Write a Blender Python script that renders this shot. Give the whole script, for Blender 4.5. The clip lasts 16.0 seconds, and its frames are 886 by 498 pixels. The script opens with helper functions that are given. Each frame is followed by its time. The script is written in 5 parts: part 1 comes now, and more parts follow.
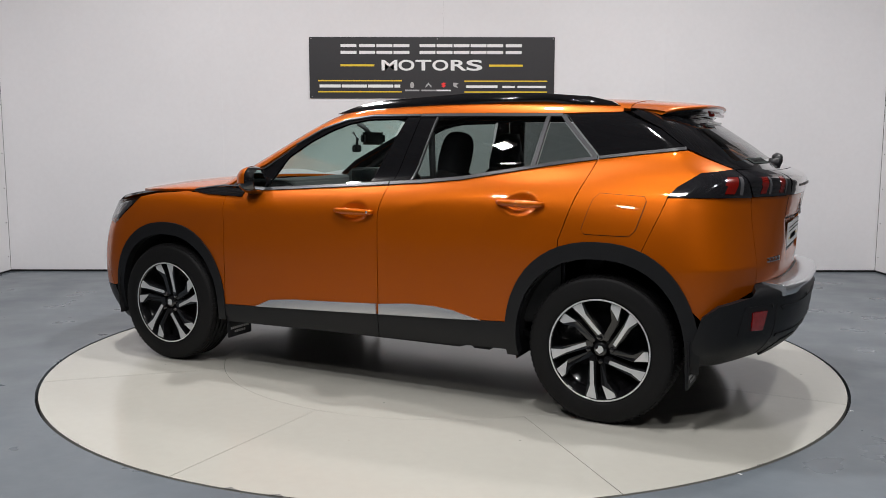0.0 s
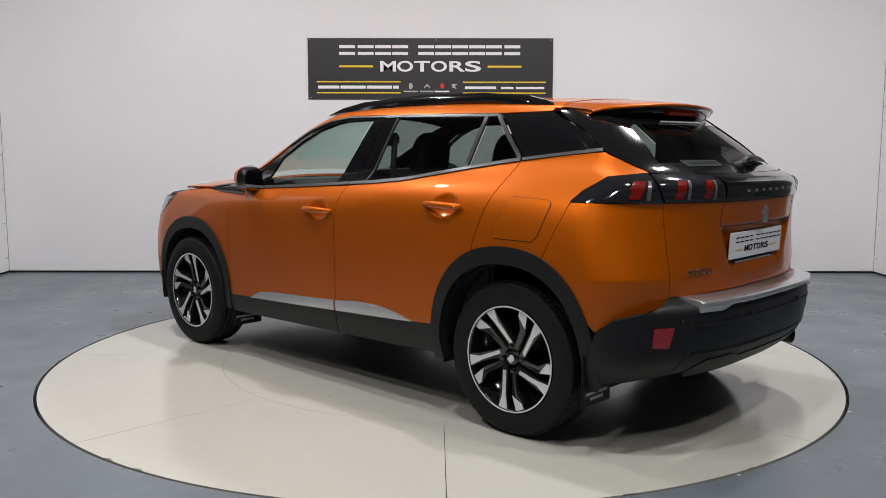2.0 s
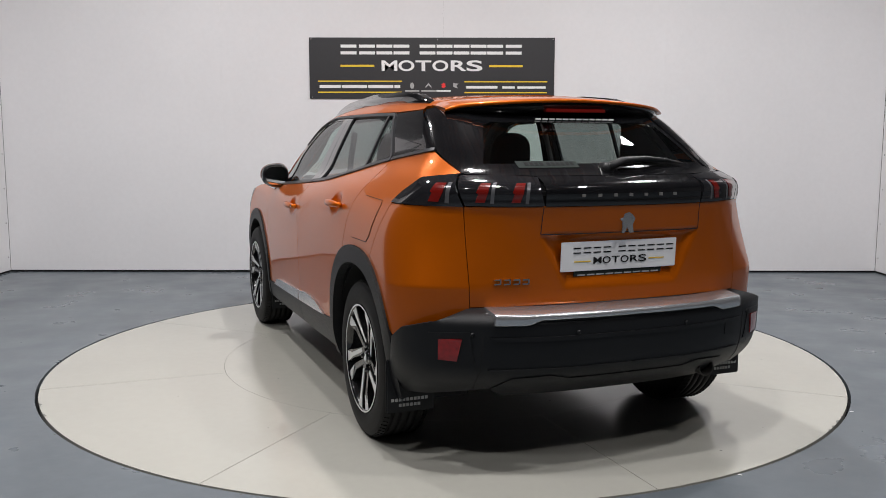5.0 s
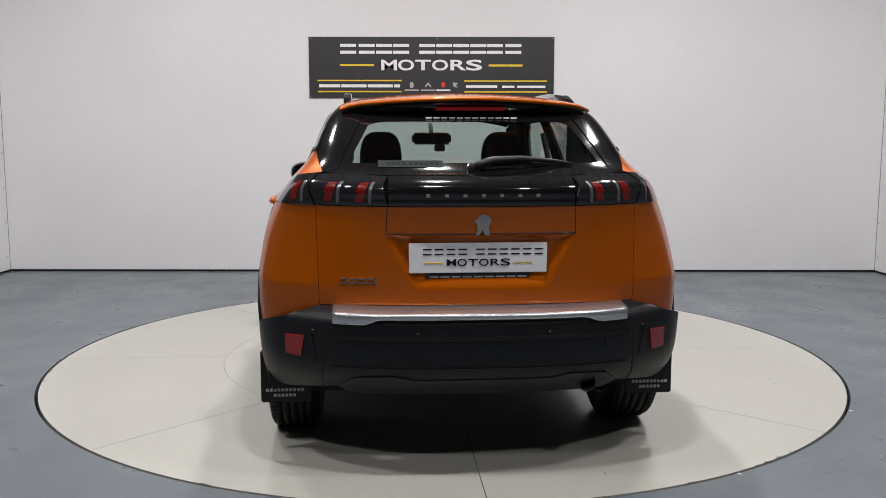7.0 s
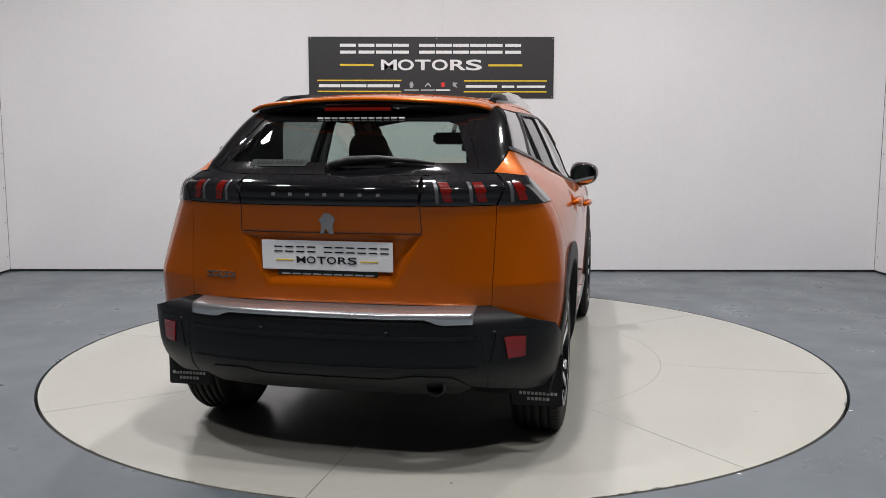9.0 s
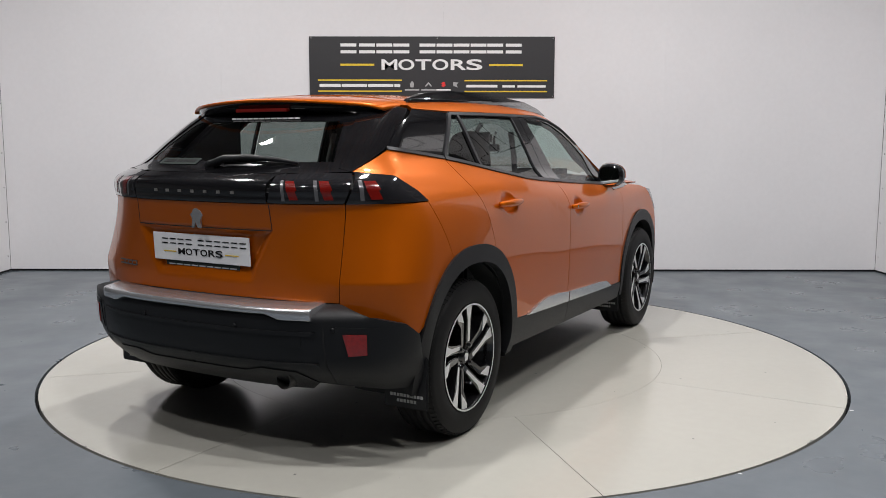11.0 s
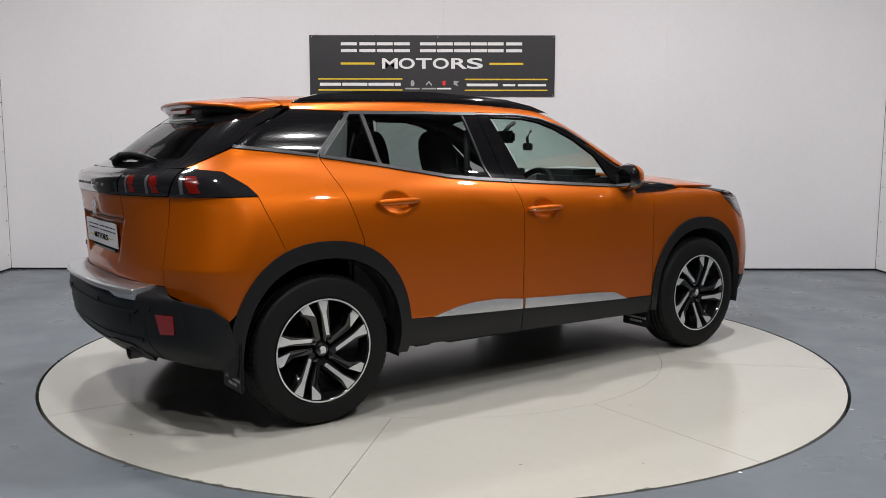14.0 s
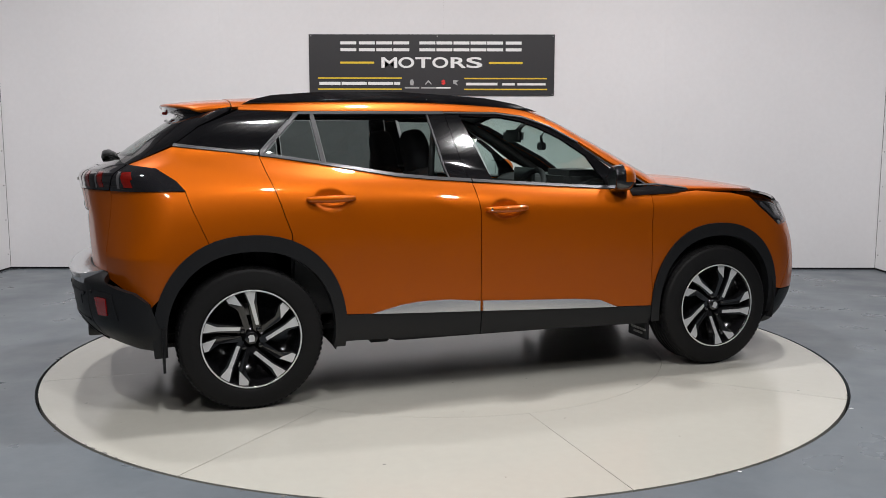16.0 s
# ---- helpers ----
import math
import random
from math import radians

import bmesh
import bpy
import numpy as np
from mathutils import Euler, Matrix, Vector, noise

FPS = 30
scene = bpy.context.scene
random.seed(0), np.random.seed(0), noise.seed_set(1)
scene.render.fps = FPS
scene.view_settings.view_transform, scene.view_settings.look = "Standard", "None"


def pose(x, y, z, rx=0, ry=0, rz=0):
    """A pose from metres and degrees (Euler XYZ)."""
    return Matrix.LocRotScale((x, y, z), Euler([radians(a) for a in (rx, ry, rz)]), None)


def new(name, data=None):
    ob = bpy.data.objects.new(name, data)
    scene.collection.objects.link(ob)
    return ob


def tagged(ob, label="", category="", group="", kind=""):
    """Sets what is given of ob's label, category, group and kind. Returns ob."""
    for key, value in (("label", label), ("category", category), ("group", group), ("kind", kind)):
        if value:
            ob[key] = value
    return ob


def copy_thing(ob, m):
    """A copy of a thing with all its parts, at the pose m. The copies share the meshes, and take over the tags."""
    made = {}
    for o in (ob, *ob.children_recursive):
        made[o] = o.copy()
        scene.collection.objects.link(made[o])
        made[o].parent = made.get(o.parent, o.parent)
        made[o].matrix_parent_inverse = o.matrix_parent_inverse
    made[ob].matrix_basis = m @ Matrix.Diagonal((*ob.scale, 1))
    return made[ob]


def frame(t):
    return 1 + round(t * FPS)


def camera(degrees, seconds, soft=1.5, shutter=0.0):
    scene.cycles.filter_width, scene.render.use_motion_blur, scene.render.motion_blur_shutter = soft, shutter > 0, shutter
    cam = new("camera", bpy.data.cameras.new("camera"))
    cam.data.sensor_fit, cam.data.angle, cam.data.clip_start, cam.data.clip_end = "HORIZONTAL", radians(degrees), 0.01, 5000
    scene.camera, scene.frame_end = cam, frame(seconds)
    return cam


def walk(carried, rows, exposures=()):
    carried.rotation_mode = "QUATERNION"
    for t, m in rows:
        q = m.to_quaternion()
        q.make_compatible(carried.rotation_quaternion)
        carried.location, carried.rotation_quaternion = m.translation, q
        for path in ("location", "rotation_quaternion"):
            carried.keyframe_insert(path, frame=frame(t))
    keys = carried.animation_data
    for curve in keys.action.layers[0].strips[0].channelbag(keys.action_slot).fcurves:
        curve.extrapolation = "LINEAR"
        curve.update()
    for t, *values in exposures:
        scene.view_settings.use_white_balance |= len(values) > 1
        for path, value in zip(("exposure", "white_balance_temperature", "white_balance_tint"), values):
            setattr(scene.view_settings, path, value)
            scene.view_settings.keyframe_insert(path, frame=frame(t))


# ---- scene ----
from mathutils.geometry import delaunay_2d_cdt

# ---- camera: on a tripod, nodding by a hair ----
cam = camera(54.17, 16.0, soft=0.5)
EYE = (0.0, -5.072, 1.249)


def aim(dx, dy):
    """The tripod's pose with a tiny pan and nod, in thousandths of the focal length."""
    pitch = 90 - 7.021 + math.degrees(dy / 1533.0)
    yaw = -0.03 + math.degrees(dx / 1533.0)
    return pose(*EYE, pitch, 0, yaw) @ pose(0, 0, 0, 0, 0, 0.065)


walk(cam, [(0.0, aim(0.8, 0.3)), (0.5, aim(0.0, 2.0)), (1.5, aim(-1.6, 2.2)), (2.5, aim(-1.4, 2.0)), (3.5, aim(1.0, 2.0)),
           (5.0, aim(0.8, 1.2)), (6.5, aim(0.5, 0.5)), (7.0, aim(0.2, 0.0)), (8.0, aim(-0.4, 0.0)), (9.0, aim(-0.2, -0.2)),
           (11.5, aim(1.0, -1.0)), (12.5, aim(1.4, -2.0)), (14.5, aim(1.5, -3.0)), (15.0, aim(0.4, -3.4)), (16.0, aim(0.6, -4.2))])

# ---- world and lamps ----
world = bpy.data.worlds.new("hall_air")
scene.world = world
world.use_nodes = True
world.node_tree.nodes["Background"].inputs["Color"].default_value = (0.8, 0.86, 1.0, 1)
world.node_tree.nodes["Background"].inputs["Strength"].default_value = 0.02
scene.view_settings.exposure = 0.0
BACK_POWER, FRONT_POWER, REAR_POWER = 84.0, 58.0, 40.0
LAMP_COLOUR = (1.0, 0.972, 0.968)
LAMP_SPOTS = [(-2.4, 0.6), (0.0, 0.0), (2.4, 0.6), (-2.4, -2.6), (0.0, -2.7), (2.4, -2.6), (-1.7, -4.7), (1.7, -4.7)]
CEIL = 4.3

# ---- small builders ----


def mesh_of(name, verts, faces, smooth=False):
    me = bpy.data.meshes.new(name)
    me.from_pydata([tuple(map(float, v)) for v in verts], [], [tuple(map(int, f)) for f in faces])
    me.update()
    if smooth:
        me.polygons.foreach_set("use_smooth", [True] * len(me.polygons))
    return me


def part(name, data, material, parent=None, label=""):
    """Links a bmesh or mesh as one mesh object under its thing."""
    if isinstance(data, bmesh.types.BMesh):
        bm = data
        bmesh.ops.recalc_face_normals(bm, faces=bm.faces[:])
        data = bpy.data.meshes.new(name)
        bm.to_mesh(data)
        bm.free()
    ob = new(name, data)
    if not data.materials:
        data.materials.append(material)
    if parent is not None:
        ob.parent = parent
    if label:
        ob["label"] = label
    return ob


def box(bm, x0, x1, y0, y1, z0, z1, bevel=0.0, m=None):
    made = bmesh.ops.create_cube(bm, size=1.0)["verts"]
    for v in made:
        v.co = Vector(((x0 + x1) / 2 + v.co.x * (x1 - x0), (y0 + y1) / 2 + v.co.y * (y1 - y0), (z0 + z1) / 2 + v.co.z * (z1 - z0)))
        if m is not None:
            v.co = m @ v.co
    if bevel:
        edges = list({e for v in made for e in v.link_edges})
        bmesh.ops.bevel(bm, geom=edges, offset=bevel, segments=2, affect="EDGES", clamp_overlap=True)


def boxed(*args, **kw):
    bm = bmesh.new()
    box(bm, *args, **kw)
    return bm


def smooth_all(bm):
    for f in bm.faces:
        f.smooth = True
    return bm


def lathe(profile, axis="y", steps=64):
    """A closed ring turned from (radius, along) pairs about an axis."""
    bm = bmesh.new()
    rings = []
    for i in range(steps):
        a = 2 * math.pi * i / steps
        c, s = math.cos(a), math.sin(a)
        rings.append([bm.verts.new((r * c, h, r * s) if axis == "y" else (r * c, r * s, h)) for r, h in profile])
    n = len(profile)
    for i in range(steps):
        a, b = rings[i], rings[(i + 1) % steps]
        for k in range(n - 1):
            bm.faces.new((a[k], b[k], b[k + 1], a[k + 1]))
    return smooth_all(bm)


def tube(points, radius, sides=10, flat=1.0):
    """A bar swept along points; flat squeezes its height."""
    bm = bmesh.new()
    pts = [Vector(p) for p in points]
    rings = []
    for i, p in enumerate(pts):
        d = (pts[min(i + 1, len(pts) - 1)] - pts[max(i - 1, 0)]).normalized()
        up = Vector((0, 0, 1)) if abs(d.z) < 0.9 else Vector((1, 0, 0))
        a = d.cross(up).normalized()
        b = a.cross(d).normalized()
        r = radius[i] if isinstance(radius, (list, tuple)) else radius
        rings.append([bm.verts.new(p + a * (r * math.cos(2 * math.pi * k / sides)) + b * (r * flat * math.sin(2 * math.pi * k / sides))) for k in range(sides)])
    for i in range(len(rings) - 1):
        for k in range(sides):
            bm.faces.new((rings[i][k], rings[i][(k + 1) % sides], rings[i + 1][(k + 1) % sides], rings[i + 1][k]))
    bm.faces.new(rings[0])
    bm.faces.new(rings[-1][::-1])
    return smooth_all(bm)


def slab(poly, y0, y1, bevel=0.0):
    """A plate with outline poly in (x, z) from y0 to y1."""
    bm = bmesh.new()
    a = [bm.verts.new((x, y0, z)) for x, z in poly]
    b = [bm.verts.new((x, y1, z)) for x, z in poly]
    bm.faces.new(a)
    bm.faces.new(b[::-1])
    n = len(poly)
    for i in range(n):
        bm.faces.new((a[i], b[i], b[(i + 1) % n], a[(i + 1) % n]))
    if bevel:
        bmesh.ops.bevel(bm, geom=bm.edges[:], offset=bevel, segments=2, affect="EDGES", clamp_overlap=True)
    return bm


def lettering(text, size, width=None, bold=0.0):
    """A mesh of words in the built-in font, centred, in the x-z plane and facing -y."""
    cu = bpy.data.curves.new("words", "FONT")
    cu.body, cu.size, cu.align_x, cu.align_y, cu.extrude, cu.offset = text, size, "CENTER", "CENTER", 0.001, bold * size
    tmp = bpy.data.objects.new("words", cu)
    scene.collection.objects.link(tmp)
    bpy.context.view_layer.update()
    me = bpy.data.meshes.new_from_object(tmp.evaluated_get(bpy.context.evaluated_depsgraph_get()))
    bpy.data.objects.remove(tmp)
    bpy.data.curves.remove(cu)
    xs = [v.co.x for v in me.vertices]
    k = width / (max(xs) - min(xs)) if width else 1.0
    me.transform(Matrix.Rotation(radians(90), 4, "X") @ Matrix.Diagonal((k, 1, 1, 1)))
    return me


# ---- materials ----


def material(name, base, rough=0.5, metal=0.0, coat=0.0, grain=0.0, grain_size=40.0, stain=0.0, stain_size=3.0, bump=0.0, bump_size=200.0,
             rough_var=0.0, emit=None, strength=0.0, spec=0.5):
    m = bpy.data.materials.new(name)
    m.use_nodes = True
    nt = m.node_tree
    n, link = nt.nodes, nt.links.new
    p = n["Principled BSDF"]
    p.inputs["Roughness"].default_value = rough
    p.inputs["Metallic"].default_value = metal
    p.inputs["Coat Weight"].default_value = coat
    p.inputs["Coat Roughness"].default_value = 0.03
    p.inputs["Specular IOR Level"].default_value = spec
    p.inputs["Base Color"].default_value = (*base, 1)
    tc = n.new("ShaderNodeTexCoord")

    def noise_at(size, detail=4.0):
        t = n.new("ShaderNodeTexNoise")
        t.inputs["Scale"].default_value = size
        t.inputs["Detail"].default_value = detail
        link(tc.outputs["Object"], t.inputs["Vector"])
        return t.outputs["Fac"]

    def spread(fac, low, high):
        r = n.new("ShaderNodeMapRange")
        r.inputs["From Min"].default_value, r.inputs["From Max"].default_value = 0.3, 0.7
        r.inputs["To Min"].default_value, r.inputs["To Max"].default_value = low, high
        link(fac, r.inputs["Value"])
        return r.outputs["Result"]

    if grain or stain:
        mul = n.new("ShaderNodeMath")
        mul.operation = "MULTIPLY"
        link(spread(noise_at(grain_size), 1 - grain, 1 + grain), mul.inputs[0])
        link(spread(noise_at(stain_size, 6.0), 1 - stain, 1 + stain), mul.inputs[1])
        v = n.new("ShaderNodeVectorMath")
        v.operation = "SCALE"
        v.inputs[0].default_value = base
        link(mul.outputs[0], v.inputs["Scale"])
        link(v.outputs[0], p.inputs["Base Color"])
    if rough_var:
        link(spread(noise_at(stain_size * 2.3, 6.0), rough - rough_var, rough + rough_var), p.inputs["Roughness"])
    if bump:
        b = n.new("ShaderNodeBump")
        b.inputs["Strength"].default_value = bump
        b.inputs["Distance"].default_value = 0.002
        link(noise_at(bump_size), b.inputs["Height"])
        link(b.outputs[0], p.inputs["Normal"])
    if emit:
        p.inputs["Emission Color"].default_value = (*emit, 1)
        p.inputs["Emission Strength"].default_value = strength
    return m


def glass(name, tint, ior=1.5, rough=0.0):
    """Thin tinted pane: straight through, with gloss by Fresnel."""
    m = bpy.data.materials.new(name)
    m.use_nodes = True
    nt = m.node_tree
    n, link = nt.nodes, nt.links.new
    n.remove(n["Principled BSDF"])
    tr, gl, mix, lw = n.new("ShaderNodeBsdfTransparent"), n.new("ShaderNodeBsdfGlossy"), n.new("ShaderNodeMixShader"), n.new("ShaderNodeLayerWeight")
    lw.inputs["Blend"].default_value = 0.5
    pw, fr = n.new("ShaderNodeMath"), n.new("ShaderNodeMath")
    pw.operation, fr.operation = "POWER", "MULTIPLY_ADD"
    pw.inputs[1].default_value = 5.0
    base = ((ior - 1) / (ior + 1)) ** 2 * 1.6
    fr.inputs[1].default_value, fr.inputs[2].default_value = 1 - base, base
    link(lw.outputs["Facing"], pw.inputs[0])
    link(pw.outputs[0], fr.inputs[0])
    tr.inputs["Color"].default_value = (*tint, 1)
    gl.inputs["Roughness"].default_value = rough
    link(fr.outputs[0], mix.inputs[0])
    link(tr.outputs[0], mix.inputs[1])
    link(gl.outputs[0], mix.inputs[2])
    link(mix.outputs[0], n["Material Output"].inputs["Surface"])
    return m


def car_paint():
    m = material("orange_metallic_paint", (0.49, 0.101, 0.0005), rough=0.42, metal=0.48, coat=0.78, grain=0.07, grain_size=900.0, stain=0.015, stain_size=5.0, spec=0.1)
    m.node_tree.nodes["Principled BSDF"].inputs["Coat Roughness"].default_value = 0.022
    return m


PAINT = car_paint()
PAINT_WALL = material("white_wall_board", (0.74, 0.735, 0.75), rough=0.6, grain=0.012, grain_size=25.0, stain=0.025, stain_size=0.9, bump=0.05, bump_size=60.0)
PAINT_SIDE = material("white_side_board", (0.76, 0.755, 0.765), rough=0.6, grain=0.012, grain_size=25.0, stain=0.02, stain_size=0.9, bump=0.05, bump_size=60.0)
FLOOR_GREY = material("grey_blue_floor_paint", (0.122, 0.143, 0.162), rough=0.34, grain=0.05, grain_size=14.0, stain=0.10, stain_size=1.1, bump=0.12, bump_size=35.0, rough_var=0.10)
DISC_CREAM = material("cream_turntable_paint", (0.455, 0.449, 0.404), rough=0.17, grain=0.012, grain_size=20.0, stain=0.014, stain_size=1.6, bump=0.015, bump_size=30.0, rough_var=0.03)
DARK_GAP = material("dark_gap", (0.012, 0.012, 0.013), rough=0.9)
SCUFF = material("scuffed_grey", (0.16, 0.16, 0.15), rough=0.8, grain=0.2, grain_size=60.0)
PLASTIC = material("black_grained_plastic", (0.010, 0.0105, 0.012), rough=0.46, grain=0.08, grain_size=200.0, bump=0.2, bump_size=900.0, stain=0.06, stain_size=4.0, spec=0.3)
GLOSS = material("gloss_black_trim", (0.006, 0.006, 0.007), rough=0.08, coat=1.0)
RUBBER = material("tyre_rubber", (0.0075, 0.0075, 0.008), rough=0.62, grain=0.12, grain_size=90.0, bump=0.15, bump_size=300.0, spec=0.22)
LINER = material("wheelhouse_liner", (0.006, 0.006, 0.007), rough=0.9, grain=0.1)
SILVER = material("satin_silver_trim", (0.60, 0.61, 0.63), rough=0.25, metal=0.8, grain=0.02, grain_size=300.0)
MACHINED = material("machined_alloy", (0.74, 0.75, 0.76), rough=0.3, metal=0.45, grain=0.02, grain_size=400.0)
CHROME = material("chrome", (0.80, 0.80, 0.82), rough=0.10, metal=1.0)
TRIM = material("brushed_window_trim", (0.040, 0.041, 0.045), rough=0.38, metal=0.3)
STICKER = material("grey_green_film", (0.030, 0.037, 0.035), rough=0.85, spec=0.08)
RIM_BLACK = material("gloss_black_alloy", (0.008, 0.008, 0.009), rough=0.15, coat=0.6)
STEEL = material("brake_steel", (0.35, 0.34, 0.33), rough=0.45, metal=0.8, grain=0.1)
DARK_STEEL = material("sooty_steel", (0.06, 0.058, 0.055), rough=0.5, metal=0.6, grain=0.1)
RED = material("red_lamp", (0.26, 0.004, 0.003), rough=0.16, coat=1.0, grain=0.25, grain_size=60.0, bump=0.5, bump_size=90.0)
LAMP_RED = material("dark_red_lamp_claw", (0.15, 0.006, 0.004), rough=0.2, coat=1.0)
LAMP_DARK = material("smoked_lamp", (0.012, 0.012, 0.014), rough=0.06, coat=1.0)
LAMP_GREY = material("grey_lamp_reflector", (0.16, 0.16, 0.17), rough=0.25, metal=0.5)
WHITE = material("white_print", (0.82, 0.82, 0.82), rough=0.5)
GREY_PRINT = material("grey_print", (0.40, 0.40, 0.40), rough=0.6)
YELLOW = material("yellow_print", (0.75, 0.52, 0.03), rough=0.5)
RED_PRINT = material("red_print", (0.7, 0.03, 0.03), rough=0.5)
SIGN_BLACK = material("matt_black_sign", (0.022, 0.022, 0.025), rough=0.45, grain=0.05, stain=0.04)
PLATE_WHITE = material("white_plate", (0.78, 0.79, 0.81), rough=0.4)
BLACK_PRINT = material("black_print", (0.015, 0.015, 0.016), rough=0.8, spec=0.1)
CLOTH = material("dark_seat_cloth", (0.024, 0.024, 0.026), rough=0.9, grain=0.2, grain_size=200.0)
DASH = material("dark_dash_plastic", (0.035, 0.036, 0.038), rough=0.6, grain=0.1)
SCREEN = material("grey_screen", (0.10, 0.11, 0.115), rough=0.15)
MIRROR = material("mirror_glass", (0.85, 0.87, 0.88), rough=0.02, metal=1.0)
PANE = glass("light_green_pane", (0.66, 0.77, 0.735))
PANE_DARK = glass("privacy_pane", (0.31, 0.34, 0.335))
PANE_REAR = glass("rear_pane", (0.66, 0.73, 0.70))
LENS = glass("clear_lens", (0.75, 0.75, 0.76))
CEILING_GREY = material("grey_sheet_metal", (0.15, 0.15, 0.155), rough=0.55, metal=0.2, grain=0.05, stain=0.1)
HALL_GREY = material("grey_hall_wall", (0.17, 0.17, 0.175), rough=0.7, grain=0.05, stain=0.1)
GLOW = material("lamp_diffuser", (0.9, 0.9, 0.9), rough=0.5, emit=(1.0, 0.96, 0.92), strength=14.0)

# ---- the hall: back wall, side walls, floor with a round hole, ceiling ----
BACK, SIDE, NEAR, RAD = 3.268, 4.20, 1.10, 2.205
HALL, SOUTH = 8.5, -13.0


def wall(name, x0, x1, y0, y1, z1, mat, label):
    return tagged(part(name, boxed(x0, x1, y0, y1, -0.05, z1), mat), label, kind="structure")


def boards(wall_ob, rows, mat):
    """Wall boards as thin plates with shadow joints; rows of x0, x1, y0, y1, z0, z1."""
    for r in rows:
        part("board", boxed(*r, bevel=0.0004), mat, wall_ob)


north = wall("wall_north", -SIDE - 0.2, SIDE + 0.2, BACK + 0.014, BACK + 0.2, CEIL, DARK_GAP, "white painted board wall with faint joints")
boards(north, [(-SIDE + i * 2.1 * 2 / 2 + (0.0002 if i else 0), -SIDE + (i + 1) * 2.1 - 0.0002, BACK, BACK + 0.014, z0, z1 - 0.0002)
               for i in range(4) for z0, z1 in ((0.02, 2.85),)], PAINT_WALL)
part("upper_cladding", boxed(-SIDE, SIDE, BACK + 0.002, BACK + 0.013, 2.852, CEIL), CEILING_GREY, north, "dark sheet-metal upper wall")
for name, s in (("wall_west", -1), ("wall_east", 1)):
    inner = s * SIDE
    w = wall(name, min(inner, inner + s * 0.2) + (0.012 if s > 0 else 0), max(inner, inner + s * 0.2) - (0.012 if s < 0 else 0), NEAR, BACK - 0.004, CEIL, DARK_GAP,
             "white board side wall with a horizontal joint")
    xa, xb = sorted((inner, inner + s * 0.012))
    for z0, z1 in ((0.02, 1.602), (1.606, 2.85)):
        boards(w, [(xa, xb, BACK - 0.006 - 2.16 * (k + 1) + 0.004, BACK - 0.006 - 2.16 * k, z0, z1) for k in range(1)], PAINT_SIDE)
    # white ribbed sheets above the boards, dark metal above those
    for k in range(8):
        part("ribbed_sheet", boxed(xa, xb, BACK - 0.006 - 0.27 * (k + 1) + 0.025, BACK - 0.006 - 0.27 * k, 2.875, 3.50, bevel=0.003), PAINT_SIDE, w, "white ribbed metal sheet")
    part("upper_cladding", boxed(xa + (0.002 if s > 0 else 0), xb - (0.002 if s < 0 else 0), NEAR, BACK - 0.006, 3.504, CEIL), CEILING_GREY, w, "dark sheet-metal upper wall")
    # screw heads along the corner edge
    for k in range(7):
        bm = lathe([(0.0, 0.0), (0.006, 0.0), (0.006, 0.003), (0.0, 0.003)], "z", 8)
        bmesh.ops.transform(bm, matrix=pose(inner - s * 0.002, BACK - 0.05, 0.15 + 0.33 * k, 0, 90, 0), verts=bm.verts[:])
        part("screw_head", bm, SCUFF, w)
wall("wall_south", -HALL, HALL, SOUTH - 0.2, SOUTH, CEIL, HALL_GREY, "plain grey wall that closes the hall")
for s in (-1, 1):
    wall("hall_wall", min(s * HALL, s * HALL + s * 0.2), max(s * HALL, s * HALL + s * 0.2), SOUTH - 0.2, NEAR - 0.1, CEIL, HALL_GREY, "plain grey wall of the hall")
    wall("hall_return", min(s * (SIDE + 0.004), s * HALL), max(s * (SIDE + 0.004), s * HALL), NEAR - 0.2, NEAR - 0.004, CEIL, HALL_GREY, "plain grey return wall of the hall")


def floor_ring():
    """The floor sheet with a round hole for the turntable."""
    bm = bmesh.new()
    n = 192
    ring = [bm.verts.new((RAD * 1.004 * math.cos(2 * math.pi * i / n), RAD * 1.004 * math.sin(2 * math.pi * i / n), 0)) for i in range(n)]
    low = [bm.verts.new((v.co.x, v.co.y, -0.05)) for v in ring]
    edge = []
    for i in range(n):
        a = 2 * math.pi * i / n
        c, s = math.cos(a), math.sin(a)
        k = min((HALL + 0.1) / max(abs(c), 1e-6), ((BACK + 0.15) if s > 0 else (-SOUTH + 0.1)) / max(abs(s), 1e-6))
        edge.append(bm.verts.new((c * k, s * k, 0)))
    corners = [bm.verts.new((sx * (HALL + 0.1), y, 0)) for sx in (-1, 1) for y in (SOUTH - 0.1, BACK + 0.15)]
    for i in range(n):
        j = (i + 1) % n
        bm.faces.new((ring[i], edge[i], edge[j], ring[j]))
        bm.faces.new((low[i], ring[i], ring[j], low[j]))
        a, b = edge[i].co, edge[j].co
        if abs(a.x - b.x) > 1e-4 and abs(a.y - b.y) > 1e-4:
            c = min(corners, key=lambda v: (v.co - a).length)
            bm.faces.new((edge[i], c, edge[j]))
    for v in corners:
        if not v.link_faces:
            bm.verts.remove(v)
    return bm


floor = tagged(part("floor", floor_ring(), FLOOR_GREY), "grey-blue painted concrete floor with worn patches", kind="structure")
tagged(part("floor_pit", boxed(-RAD - 0.1, RAD + 0.1, -RAD - 0.1, RAD + 0.1, -0.08, -0.055), DARK_GAP), "dark pit under the turntable", kind="structure")
